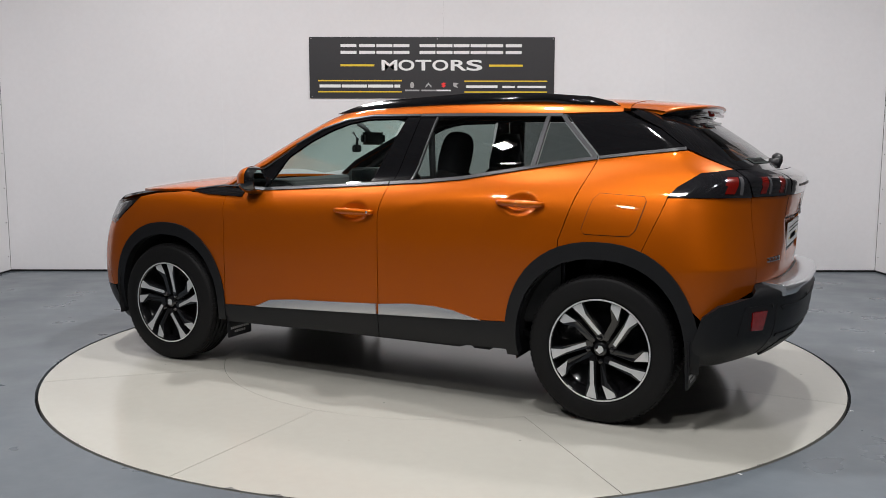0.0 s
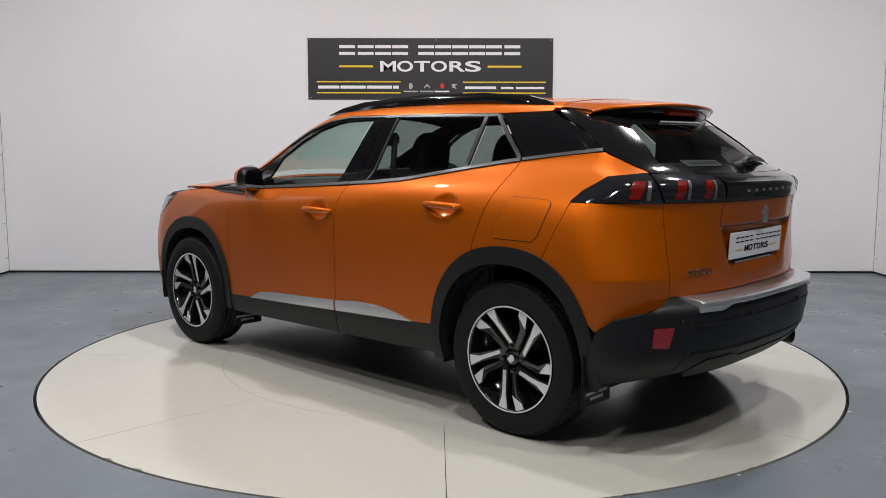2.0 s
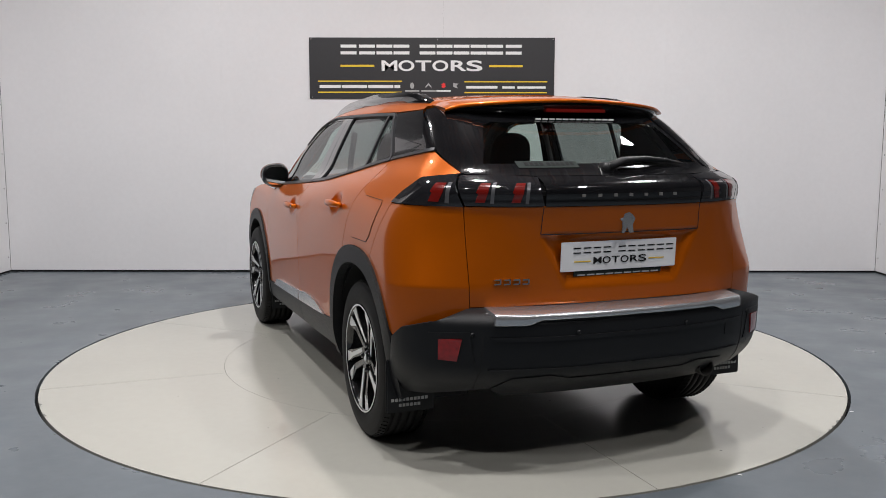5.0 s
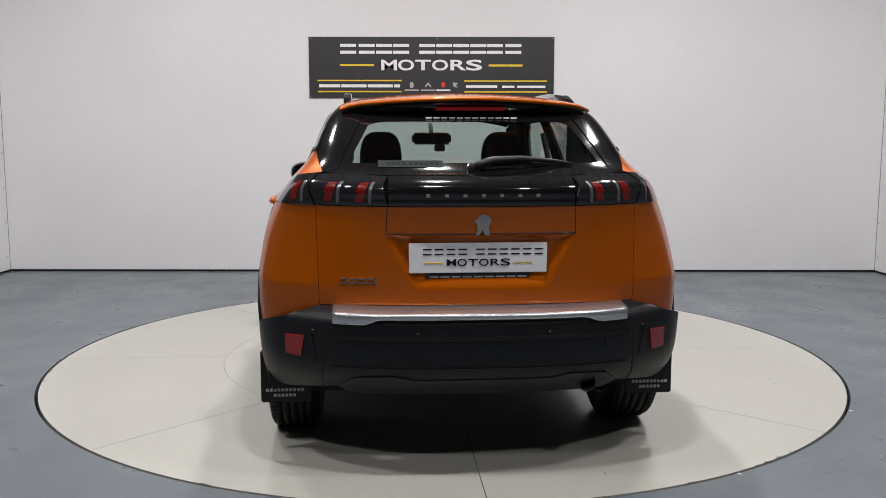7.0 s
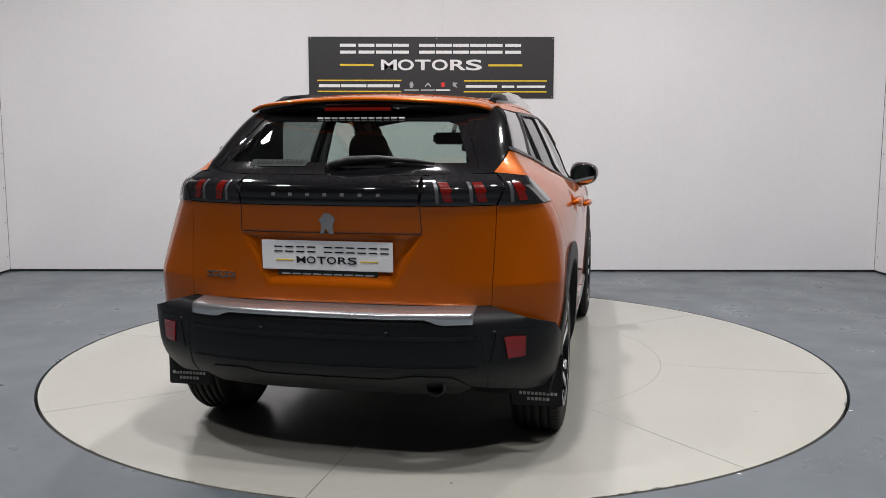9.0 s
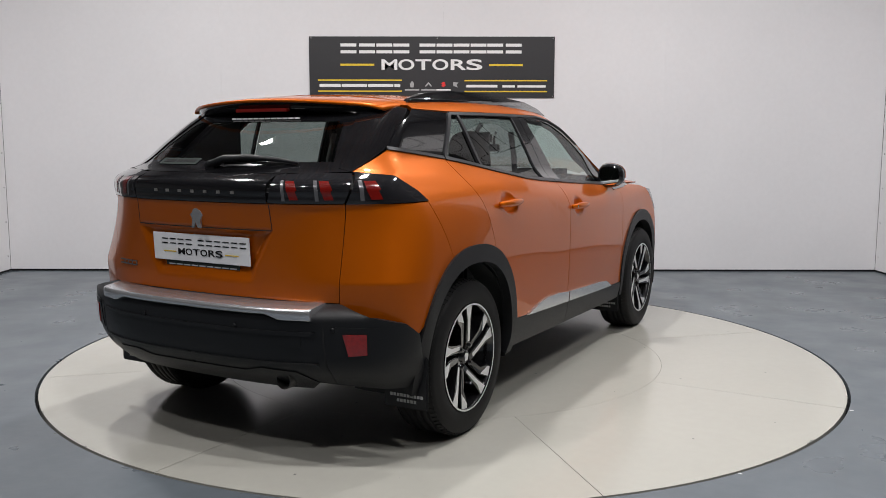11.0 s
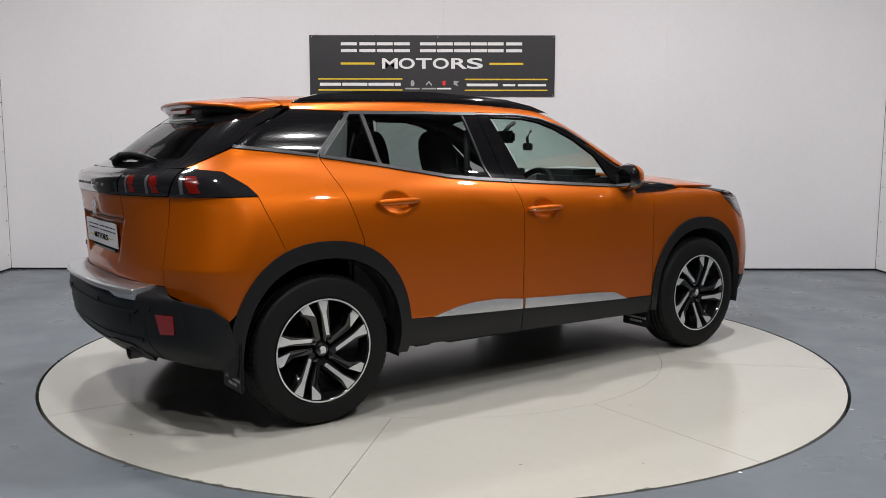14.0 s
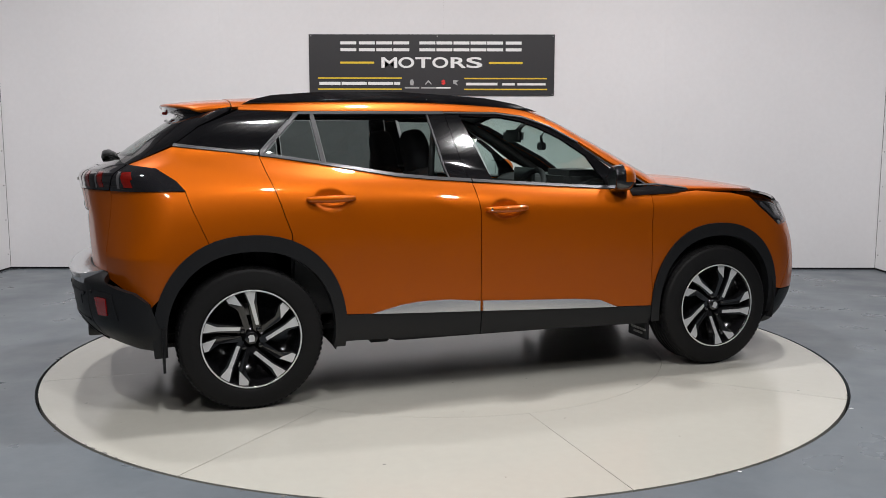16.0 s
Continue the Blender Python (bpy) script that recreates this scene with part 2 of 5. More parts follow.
# worn chips and spots on the paint
rnd = random.Random(4)
for k in range(26):
    a, r = rnd.uniform(0, 2 * math.pi), rnd.choice([rnd.uniform(2.215, 2.24), rnd.uniform(2.3, 3.6)])
    size = rnd.uniform(0.006, 0.016)
    bm = bmesh.new()
    vs = [bm.verts.new((r * math.cos(a) + size * rnd.uniform(0.5, 1.3) * math.cos(q), r * math.sin(a) + size * rnd.uniform(0.4, 1.0) * math.sin(q), 0.0012)) for q in [0.9 * i for i in range(7)]]
    bm.faces.new(vs)
    part("paint_chip", bm, SCUFF if k % 2 else WHITE, floor)


def ceiling_mesh():
    """Ribbed sheet-metal ceiling."""
    bm = bmesh.new()
    x, prev = -HALL - 0.2, None
    while x < HALL + 0.2:
        for dx, dz in ((0.0, 0.0), (0.14, 0.0), (0.17, -0.035), (0.22, -0.035)):
            cur = [bm.verts.new((x + dx, y, CEIL + dz)) for y in (SOUTH - 0.2, BACK + 0.2)]
            if prev:
                bm.faces.new((prev[0], cur[0], cur[1], prev[1]))
            prev = cur
        x += 0.25
    return bm


tagged(part("ceiling", ceiling_mesh(), CEILING_GREY), "grey ribbed sheet-metal ceiling", kind="structure")
tagged(part("roof_void", boxed(-HALL - 0.2, HALL + 0.2, SOUTH - 0.2, BACK + 0.2, CEIL + 0.05, CEIL + 0.1), HALL_GREY), "roof above the ribbed ceiling", kind="structure")


def ceiling_lamp():
    root = new("ceiling_lamp")
    tagged(root, "small square white LED lamp under the ceiling", "lamp", "ceiling lamps")
    part("frame", boxed(-0.13, 0.13, -0.13, 0.13, 0.0, 0.05, bevel=0.006), WHITE, root)
    part("diffuser", boxed(-0.105, 0.105, -0.105, 0.105, -0.006, -0.001), GLOW, root, "bright white diffuser")
    part("stem", boxed(-0.03, 0.03, -0.03, 0.03, 0.05, 0.13), HALL_GREY, root)
    return root


first = ceiling_lamp()
first.matrix_basis = pose(*LAMP_SPOTS[0], CEIL - 0.16)
for spot in LAMP_SPOTS[1:]:
    copy_thing(first, pose(*spot, CEIL - 0.16))
for spot in LAMP_SPOTS:
    data = bpy.data.lights.new("panel_light", "AREA")
    data.shape, data.size, data.energy, data.color = "SQUARE", 0.18, BACK_POWER if spot[1] > -1 else FRONT_POWER if spot[1] > -4 else REAR_POWER, LAMP_COLOUR
    lamp = new("panel_light", data)
    lamp.location = (*spot, CEIL - 0.175)

# ---- sign on the back wall ----


def wall_sign():
    x0, x1, z0, z1 = -1.264, 1.05, 1.666, 2.233
    cx, w, h = (x0 + x1) / 2, x1 - x0, z1 - z0
    root = new("wall_sign")
    root.location = (cx, BACK - 0.012, (z0 + z1) / 2)
    tagged(root, "matt black sign board with white letters and yellow lines", "sign")
    part("board", boxed(-w / 2, w / 2, 0.0, 0.011, -h / 2, h / 2, bevel=0.001), SIGN_BLACK, root)
    f = -0.003

    def put(px, py):
        return ((px - 675) / 1300 * w, (213 - py) / 325 * h)

    def bar(name, px0, py0, px1, py1, mat, bevel=0.0):
        a, b = put(px0, py1), put(px1, py0)
        part(name, boxed(a[0], b[0], f, 0.0, a[1], b[1]), mat, root)
    # the firm's name as plain letter-sized bars
    for i, px in enumerate((192, 290, 382, 472)):
        for q in (0, 1):
            bar("name_bar", px, 88 + q * 36, px + 84, 88 + q * 36 + 16, WHITE)
    for i, px in enumerate((610, 700, 790, 880, 968, 1066)):
        for q in (0, 1):
            bar("name_bar", px, 88 + q * 36, px + 84, 88 + q * 36 + 16, WHITE)
    for i, ch in enumerate("MOTORS"):
        ob = part("letter", lettering(ch, 0.135, width=84 / 1300 * w, bold=0.022), WHITE, root)
        ob.location = (put(450 + 90 * i, 0)[0], f, put(0, 203)[1])
    for a in ((190, 195, 370, 206), (978, 196, 1157, 207), (70, 279, 516, 286), (70, 338, 516, 345), (848, 281, 1288, 288), (848, 339, 1288, 346)):
        bar("yellow_line", *a, YELLOW)
    # address, place and number as plain bars
    for a in ((78, 298, 190, 324), (196, 298, 330, 324), (336, 298, 470, 324), (476, 298, 507, 324), (858, 302, 1024, 326), (1050, 304, 1116, 326), (1130, 304, 1280, 326)):
        bar("text_bar", a[0], a[1] + 5, a[2], a[3] - 5, WHITE)
    # four small emblems as plain shapes
    for px, mat, shape in ((570, GREY_PRINT, 0), (657, GREY_PRINT, 1), (737, RED_PRINT, 2), (803, GREY_PRINT, 3)):
        c = put(px, 305)
        s = 0.028
        outline = ([(-0.5, -1), (0.4, -1), (0.7, 0), (0.3, 1), (-0.4, 0.9), (-0.7, 0.1)], [(-1, -0.9), (0, 0.1), (1, -0.9), (1, -0.3), (0, 0.8), (-1, -0.3)],
                   [(0, -0.9), (0.9, -0.2), (0.3, 0.2), (0.8, 0.5), (0, 0.9), (-0.9, 0.3), (-0.2, -0.1), (-0.8, -0.4)], [(-0.9, 0.8), (0.9, 0.6), (0.1, -0.1), (0.7, -1), (-0.9, -0.4)])[shape]
        part("emblem", slab([(c[0] + s * a, c[1] + s * b) for a, b in outline], f, 0.0), mat, root)
        if shape < 3:
            bar("text_bar", px - 38, 330, px + 38, 338, WHITE if shape == 2 else GREY_PRINT)
    for px, py in ((36, 58), (704, 60), (1316, 60), (38, 368), (1316, 368)):
        c = put(px, py)
        bm = lathe([(0.0, 0.0), (0.006, 0.0), (0.006, 0.003), (0.0, 0.003)], "y", 10)
        bmesh.ops.translate(bm, vec=(c[0], -0.003, c[1]), verts=bm.verts[:])
        part("screw", bm, STEEL, root)
    return root


wall_sign()

# ---- turntable: inner round plate and eight sector plates ----


def turntable():
    root = new("turntable")
    tagged(root, "cream-white painted round turntable, flush with the floor, scuffed at its rim", "turntable")
    gap = 0.0013

    def plate(r0, r1, a0, a1, steps):
        bm = bmesh.new()
        top, low = [], []
        rim = [(r1, a0 + (a1 - a0) * i / steps) for i in range(steps + 1)]
        if r0 > 0:
            rim += [(r0, a1 + (a0 - a1) * i / steps) for i in range(steps + 1)]
        else:
            rim = rim[:-1]
        for r, a in rim:
            top.append(bm.verts.new((r * math.cos(a), r * math.sin(a), 0.0)))
            low.append(bm.verts.new((r * math.cos(a), r * math.sin(a), -0.03)))
        if r0 > 0:
            n = steps + 1
            for i in range(steps):
                bm.faces.new((top[i], top[i + 1], top[2 * n - 2 - i], top[2 * n - 1 - i]))
        else:
            bm.faces.new(top)
        for i in range(len(top)):
            j = (i + 1) % len(top)
            bm.faces.new((top[i], low[i], low[j], top[j]))
        return bm

    part("round_plate", plate(0, 1.27 - gap, 0, 2 * math.pi, 128), DISC_CREAM, root)
    for k in range(8):
        a = radians(45 * k - 1.0)
        d = gap / 1.7
        part("sector_plate", plate(1.27, RAD - 0.007, a + d, a + radians(45) - d, 30), DISC_CREAM, root)
    part("carrier", boxed(-1.3, 1.3, -1.3, 1.3, -0.05, -0.035), DARK_GAP, root)
    r = random.Random(9)
    for k in range(22):
        a, s = r.uniform(0, 2 * math.pi), r.uniform(0.012, 0.035)
        bm = bmesh.new()
        pts = [(RAD - 0.006, a - s / RAD), (RAD - 0.006 - s * r.uniform(0.15, 0.5), a - s * 0.4 / RAD), (RAD - 0.006 - s * r.uniform(0.15, 0.5), a + s * 0.3 / RAD), (RAD - 0.006, a + s / RAD)]
        bm.faces.new([bm.verts.new((q * math.cos(b), q * math.sin(b), 0.001)) for q, b in pts])
        part("chip", bm, SCUFF, root)
    for k in range(46):
        q, a, s = r.uniform(0.3, 2.1), r.uniform(0, 2 * math.pi), r.uniform(0.002, 0.007)
        bm = bmesh.new()
        bm.faces.new([bm.verts.new((q * math.cos(a) + s * r.uniform(0.6, 1.6) * math.cos(b), q * math.sin(a) + s * r.uniform(0.5, 1.2) * math.sin(b), 0.0008)) for b in (0.0, 1.1, 2.3, 3.4, 4.6, 5.5)])
        part("dirt_speck", bm, SCUFF, root)
    return root


table = turntable()

# ---- the car's skin: one smooth solid, from which panels are cut ----
# Car space: x forward, y left, z up, in metres.
HUB_F, HUB_R, HUB_Z, TYRE = 1.338, -1.212, 0.335, 0.335
ARCH_F, ARCH_R = (1.343, 0.335), (-1.203, 0.345)


def hermite(xs, ys, x):
    """Smooth curve through (xs, ys); ys may hold a row for each x."""
    xs = np.asarray(xs, float)
    ys = np.asarray(ys, float)
    d = np.diff(xs)
    sl = np.diff(ys, axis=0) / (d if ys.ndim == 1 else d[:, None])
    m = np.concatenate([sl[:1], (sl[1:] + sl[:-1]) / 2, sl[-1:]])
    same = np.concatenate([np.ones_like(sl[:1]), (sl[1:] * sl[:-1] > 0) * 1.0, np.ones_like(sl[:1])])
    m = m * same
    x = np.clip(x, xs[0], xs[-1])
    i = np.clip(np.searchsorted(xs, x) - 1, 0, len(xs) - 2)
    h = d[i]
    t = (x - xs[i]) / h
    if ys.ndim == 1:
        a, b, ma, mb = ys[i], ys[i + 1], m[i], m[i + 1]
    else:
        k = np.arange(ys.shape[1])
        a, b, ma, mb = ys[i, k], ys[i + 1, k], m[i, k], m[i + 1, k]
    return a * (1 + 2 * t) * (1 - t) ** 2 + b * t * t * (3 - 2 * t) + h * ma * t * (1 - t) ** 2 - h * mb * t * t * (1 - t)


STATION_X = [-1.65, -1.2, -0.7, 0.0, 0.9, 1.5]
STATION_Z = [0.15, 0.25, 0.35, 0.5, 0.7, 0.85, 0.95, 1.02, 1.08, 1.13, 1.18, 1.28, 1.38, 1.46]
HALF_WIDTH = [
    [0.74, 0.785, 0.82, 0.838, 0.846, 0.830, 0.800, 0.765, 0.72, 0.682, 0.64, 0.595, 0.55, 0.514],
    [0.77, 0.805, 0.835, 0.85, 0.857, 0.850, 0.832, 0.803, 0.755, 0.708, 0.657, 0.614, 0.571, 0.5366],
    [0.77, 0.805, 0.838, 0.848, 0.856, 0.858, 0.848, 0.82, 0.765, 0.6935, 0.672, 0.629, 0.586, 0.5516],
    [0.77, 0.805, 0.833, 0.845, 0.852, 0.854, 0.838, 0.785, 0.715, 0.6935, 0.672, 0.629, 0.586, 0.5516],
    [0.77, 0.80, 0.815, 0.822, 0.832, 0.832, 0.80, 0.728, 0.695, 0.6735, 0.652, 0.609, 0.566, 0.5316],
    [0.74, 0.77, 0.79, 0.805, 0.815, 0.805, 0.78, 0.735, 0.69, 0.6685, 0.647, 0.604, 0.561, 0.5266]]


def flank_table():
    """Half widths on a close grid, softened so that the panels flow."""
    gx, gz = np.arange(-1.85, 1.72, 0.03), np.arange(0.10, 1.521, 0.0125)
    t = np.array([hermite(STATION_X, np.array([hermite(STATION_Z, row, np.array([z])) for row in HALF_WIDTH]).repeat(len(gx), 1), gx) for z in gz]).T

    def soften(m, sigma, axis):
        k = np.arange(-3 * sigma, 3 * sigma + 1)
        w = np.exp(-0.5 * (k / sigma) ** 2)
        m = np.moveaxis(m, axis, 0)
        n = len(m)
        out = sum(wi * m[np.clip(np.arange(n) + ki, 0, n - 1)] for wi, ki in zip(w / w.sum(), k))
        return np.moveaxis(out, 0, axis)

    bulge = 0.006 * np.clip(1 - ((gz - 1.22) / 0.22) ** 2, 0, 1) ** 2
    return soften(soften(t, 4, 0), 1, 1) + bulge[None]


FLANK = flank_table()


def half_width(x, z):
    """Smooth look-up of the flank's half width."""
    u = np.clip((np.asarray(x, float) + 1.85) / 0.03, 1, FLANK.shape[0] - 3)
    v = np.clip((np.asarray(z, float) - 0.10) / 0.0125, 1, FLANK.shape[1] - 3)
    i, j = u.astype(int), v.astype(int)
    a, b = u - i, v - j

    def weights(t):
        return ((1 - t) ** 3 / 6, (3 * t ** 3 - 6 * t ** 2 + 4) / 6, (-3 * t ** 3 + 3 * t ** 2 + 3 * t + 1) / 6, t ** 3 / 6)

    wa, wb = weights(a), weights(b)
    return sum(wa[p] * sum(wb[q] * FLANK[i + p - 1, j + q - 1] for q in range(4)) for p in range(4))


def smax(a, b, r):
    h = np.maximum(r - np.abs(a - b), 0)
    return np.maximum(a, b) + h * h / (4 * r)


def tail_x(y, z):
    """Rear face of the tailgate, lamps and rear window."""
    c = hermite([0.3, 0.6, 0.78, 0.92, 1.0, 1.04, 1.095, 1.125, 1.145, 1.25, 1.38, 1.48], [-1.885, -1.911, -1.924, -1.936, -1.948, -1.955, -1.945, -1.88, -1.83, -1.675, -1.475, -1.32], z)
    return c + (0.40 + 0.27 * np.clip((z - 0.72) / 0.28, 0, 1)) * np.abs(y) ** 3


def bump_x(y, z):
    """Rear face of the bumper."""
    c = hermite([0.15, 0.25, 0.36, 0.42, 0.55, 0.595, 0.622, 0.640, 0.66, 0.70], [-1.66, -1.80, -1.95, -1.99, -2.010, -2.012, -1.995, -1.935, -1.90, -1.88], z)
    return c + 0.46 * np.abs(y) ** 3


def nose_x(y, z):
    c = hermite([0.15, 0.25, 0.38, 0.5, 0.7, 0.82, 0.95, 1.05], [2.02, 2.13, 2.20, 2.21, 2.18, 2.125, 2.035, 1.89], z)
    return c - 0.50 * y ** 2


def screen_x(y, z):
    return 1.30 - (z - 1.02) * 2.02 - 0.62 * y ** 2


def roof_z(x, y):
    return 1.484 - np.where(x < -0.45, 0.038, 0.060) * (x + 0.45) ** 2 - 0.14 * y ** 2


def hood_z(x, y):
    return 1.058 - 0.045 * (x - 0.9) - 0.14 * np.maximum(x - 1.35, 0) ** 2 - 0.09 * y ** 2


def upper(p):
    x, y, z = p
    f = smax(np.abs(y) - half_width(x, z), tail_x(y, z) - x, 0.10)
    f = smax(f, x - screen_x(y, z), 0.10)
    return smax(f, z - roof_z(x, y), 0.09)


def bumper(p):
    x, y, z = p
    return smax(np.abs(y) - half_width(x, z) - 0.004, bump_x(y, z) - x, 0.10)


def lower(p):
    x, y, z = p
    f = smax(np.abs(y) - half_width(x, z), x - nose_x(y, z), 0.16)
    return smax(f, z - hood_z(x, y), 0.05)


def meet(body, o, d, far=2.6):
    """First crossing of the skin along rays o + s d from inside; o, d as 3 x n arrays."""
    a, b = np.zeros(o.shape[1]), np.full(o.shape[1], far)
    for _ in range(26):
        m = (a + b) / 2
        out = body(o + d * m) > 0
        b = np.where(out, m, b)
        a = np.where(out, a, m)
    return o + d * ((a + b) / 2)


def slope(body, p):
    e = 2e-3
    g = np.array([body(p + np.array([[e * (k == i)] for i in range(3)])) - body(p - np.array([[e * (k == i)] for i in range(3)])) for k in range(3)])
    return g / np.maximum(np.linalg.norm(g, axis=0), 1e-9)


BEND_R, BEND_F, ARC = -1.15, 1.25, 1.2


def rays(view, q):
    """Rays for panel coordinates. side: along the flank by x, turning round the ends; rear: (y, z); top: (x, y)."""
    q = np.asarray(q, float).T
    n = q.shape[1]
    zero = np.zeros(n)
    if view == "side":
        u, z = q
        a = np.where(u < BEND_R, (BEND_R - u) / ARC, np.where(u > BEND_F, (BEND_F - u) / ARC, 0)) * math.pi / 2
        return np.array([np.clip(u, BEND_R, BEND_F), zero, z]), np.array([-np.sin(a), np.cos(a), zero])
    if view == "rear":
        return np.array([zero - 1.0, q[0], q[1]]), np.array([zero - 1, zero, zero])
    return np.array([q[0], q[1], zero + 0.85]), np.array([zero, zero, zero + 1])


def round_x(body, x, z):
    """Flank coordinate of the skin's point with that x."""
    if BEND_R <= x <= BEND_F:
        return (x, z)
    u = np.linspace(BEND_R, BEND_R - ARC, 120) if x < BEND_R else np.linspace(BEND_F, BEND_F + ARC, 120)
    p = meet(body, *rays("side", np.stack([u, np.full(120, z)], 1)))
    return (float(np.interp(-x if x < BEND_R else x, -p[0] if x < BEND_R else p[0], u)), z)


def round_y(body, y, z):
    """Flank coordinate of the rear face's point with that y."""
    u = np.linspace(BEND_R - ARC, BEND_R, 120)
    p = meet(body, *rays("side", np.stack([u, np.full(120, z)], 1)))
    k = int(np.argmax(p[1]))
    return (float(np.interp(y, p[1][:k + 1], u[:k + 1])), z)


def inside(poly, pts):
    x, y = pts[:, 0], pts[:, 1]
    r = np.zeros(len(pts), bool)
    for (x0, y0), (x1, y1) in zip(poly, poly[1:] + poly[:1]):
        hit = ((y0 > y) != (y1 > y)) & (x < (x1 - x0) * (y - y0) / ((y1 - y0) if y1 != y0 else 1e-12) + x0)
        r ^= hit
    return r


def skin(poly, body, view="side", step=0.03, off=0.0, thick=0.014, disp=None, fine=(), sides=(1,)):
    """A shaped sheet with turned-in edges. disp(x, y, z) adds height; fine: spots (a, b, reach, step)."""
    ring = []
    for a, b in zip(poly, poly[1:] + poly[:1]):
        n = max(1, int(math.ceil(math.dist(a, b) / step)))
        ring += [(a[0] + (b[0] - a[0]) * i / n, a[1] + (b[1] - a[1]) * i / n) for i in range(n)]
    arr = np.array(ring)
    lo, hi = arr.min(0), arr.max(0)
    cand = [np.stack(np.meshgrid(np.arange(lo[0] + step / 2, hi[0], step), np.arange(lo[1] + step / 2, hi[1], step)), -1).reshape(-1, 2)]
    for a, b, reach, s in fine:
        g = np.stack(np.meshgrid(np.arange(a - reach, a + reach, s), np.arange(b - reach, b + reach, s)), -1).reshape(-1, 2)
        cand = [c[(np.abs(c[:, 0] - a) > reach) | (np.abs(c[:, 1] - b) > reach)] for c in cand] + [g]
    cand = np.concatenate(cand)
    cand = cand[inside(ring, cand)]
    if len(cand):
        near = np.min(np.linalg.norm(cand[:, None] - arr[None], axis=2), axis=1)
        cand = cand[near > step * 0.35]
    pts = [Vector(p) for p in ring] + [Vector(p) for p in cand.tolist()]
    n = len(ring)
    got = delaunay_2d_cdt(pts, [(i, (i + 1) % n) for i in range(n)], [list(range(n))], 1, 1e-7)
    uv = np.array([tuple(v) for v in got[0]])
    faces = [list(f) for f in got[2]]
    count = {}
    for f in faces:
        for i, a in enumerate(f):
            b = f[(i + 1) % len(f)]
            count[(a, b)] = 1
    border = [e for e in count if (e[1], e[0]) not in count]
    p = meet(body, *rays(view, uv))
    nrm = slope(body, p)
    lift = np.full(p.shape[1], off)
    if disp is not None:
        lift = lift + disp(p[0], p[1], p[2])
    p = p + nrm * lift
    if disp is not None:
        # normals of the dented sheet from its faces
        acc = np.zeros_like(p)
        for f in faces:
            c = np.cross(p[:, f[1]] - p[:, f[0]], p[:, f[2]] - p[:, f[0]])
            if c @ nrm[:, f[0]] < 0:
                c = -c
            for i in f:
                acc[:, i] += c
        nrm2 = acc / np.maximum(np.linalg.norm(acc, axis=0), 1e-12)
    else:
        nrm2 = nrm
    verts, norms, out = [], [], []
    for s in sides:
        base = len(verts)
        flip = np.array([1, s, 1])
        verts += [tuple(v * flip) for v in p.T]
        norms += [tuple(v * flip) for v in nrm2.T]
        for f in faces:
            c = np.cross(p[:, f[1]] - p[:, f[0]], p[:, f[2]] - p[:, f[0]])
            g = f if (c @ nrm[:, f[0]] > 0) == (s > 0) else f[::-1]
            out.append([base + i for i in g])
        if thick:
            extra = {}
            for a, b in border:
                e3 = p[:, b] - p[:, a]
                for i in (a, b):
                    if i not in extra:
                        extra[i] = [len(verts), len(verts) + 1]
                        w = np.cross(e3, nrm[:, i])
                        w = w / max(np.linalg.norm(w), 1e-9)
                        verts += [tuple(p[:, i] * flip), tuple((p[:, i] - nrm[:, i] * thick) * flip)]
                        norms += [tuple(w * flip), tuple(w * flip)]
                q = [extra[a][0], extra[a][1], extra[b][1], extra[b][0]]
                out.append(q if s > 0 else q[::-1])
    me = mesh_of("sheet", verts, out, smooth=True)
    me.normals_split_custom_set_from_vertices(norms)
    return me


def strip(line, w):
    """Outline of a band of width w along a line."""
    left, right = [], []
    for i, p in enumerate(line):
        a, b = line[max(i - 1, 0)], line[min(i + 1, len(line) - 1)]
        d = (b[0] - a[0], b[1] - a[1])
        k = math.hypot(*d) or 1
        n = (-d[1] / k * w / 2, d[0] / k * w / 2)
        left.append((p[0] + n[0], p[1] + n[1]))
        right.append((p[0] - n[0], p[1] - n[1]))
    return left + right[::-1]


def arch(c, rx, rz, a0, a1, n=22, power=2.25):
    """Points on a wheel arch from angle a0 to a1 (degrees, 0 is forward)."""
    out = []
    for i in range(n + 1):
        a = radians(a0 + (a1 - a0) * i / n)
        ca, sa = math.cos(a), math.sin(a)
        out.append((c[0] + rx * math.copysign(abs(ca) ** (2 / power), ca), c[1] + rz * math.copysign(abs(sa) ** (2 / power), sa)))
    return out


def belt(x):
    """Height of the window sill line."""
    return float(hermite([-1.6, -1.54, -1.14, -0.85, -0.5, -0.07, 0.72, 1.2], [1.23, 1.225, 1.18, 1.138, 1.078, 1.044, 0.995, 0.966], np.array([x]))[0])


def sill(x):
    """Lower edge of the doors' cladding."""
    return 0.280 - 0.019 * (x + 0.05)


def clad(x):
    """Upper edge of the doors' cladding."""
    return 0.395 - 0.040 * x


GAP = 0.0022
HANDLES = [(0.05, 0.905), (-0.835, 0.972)]


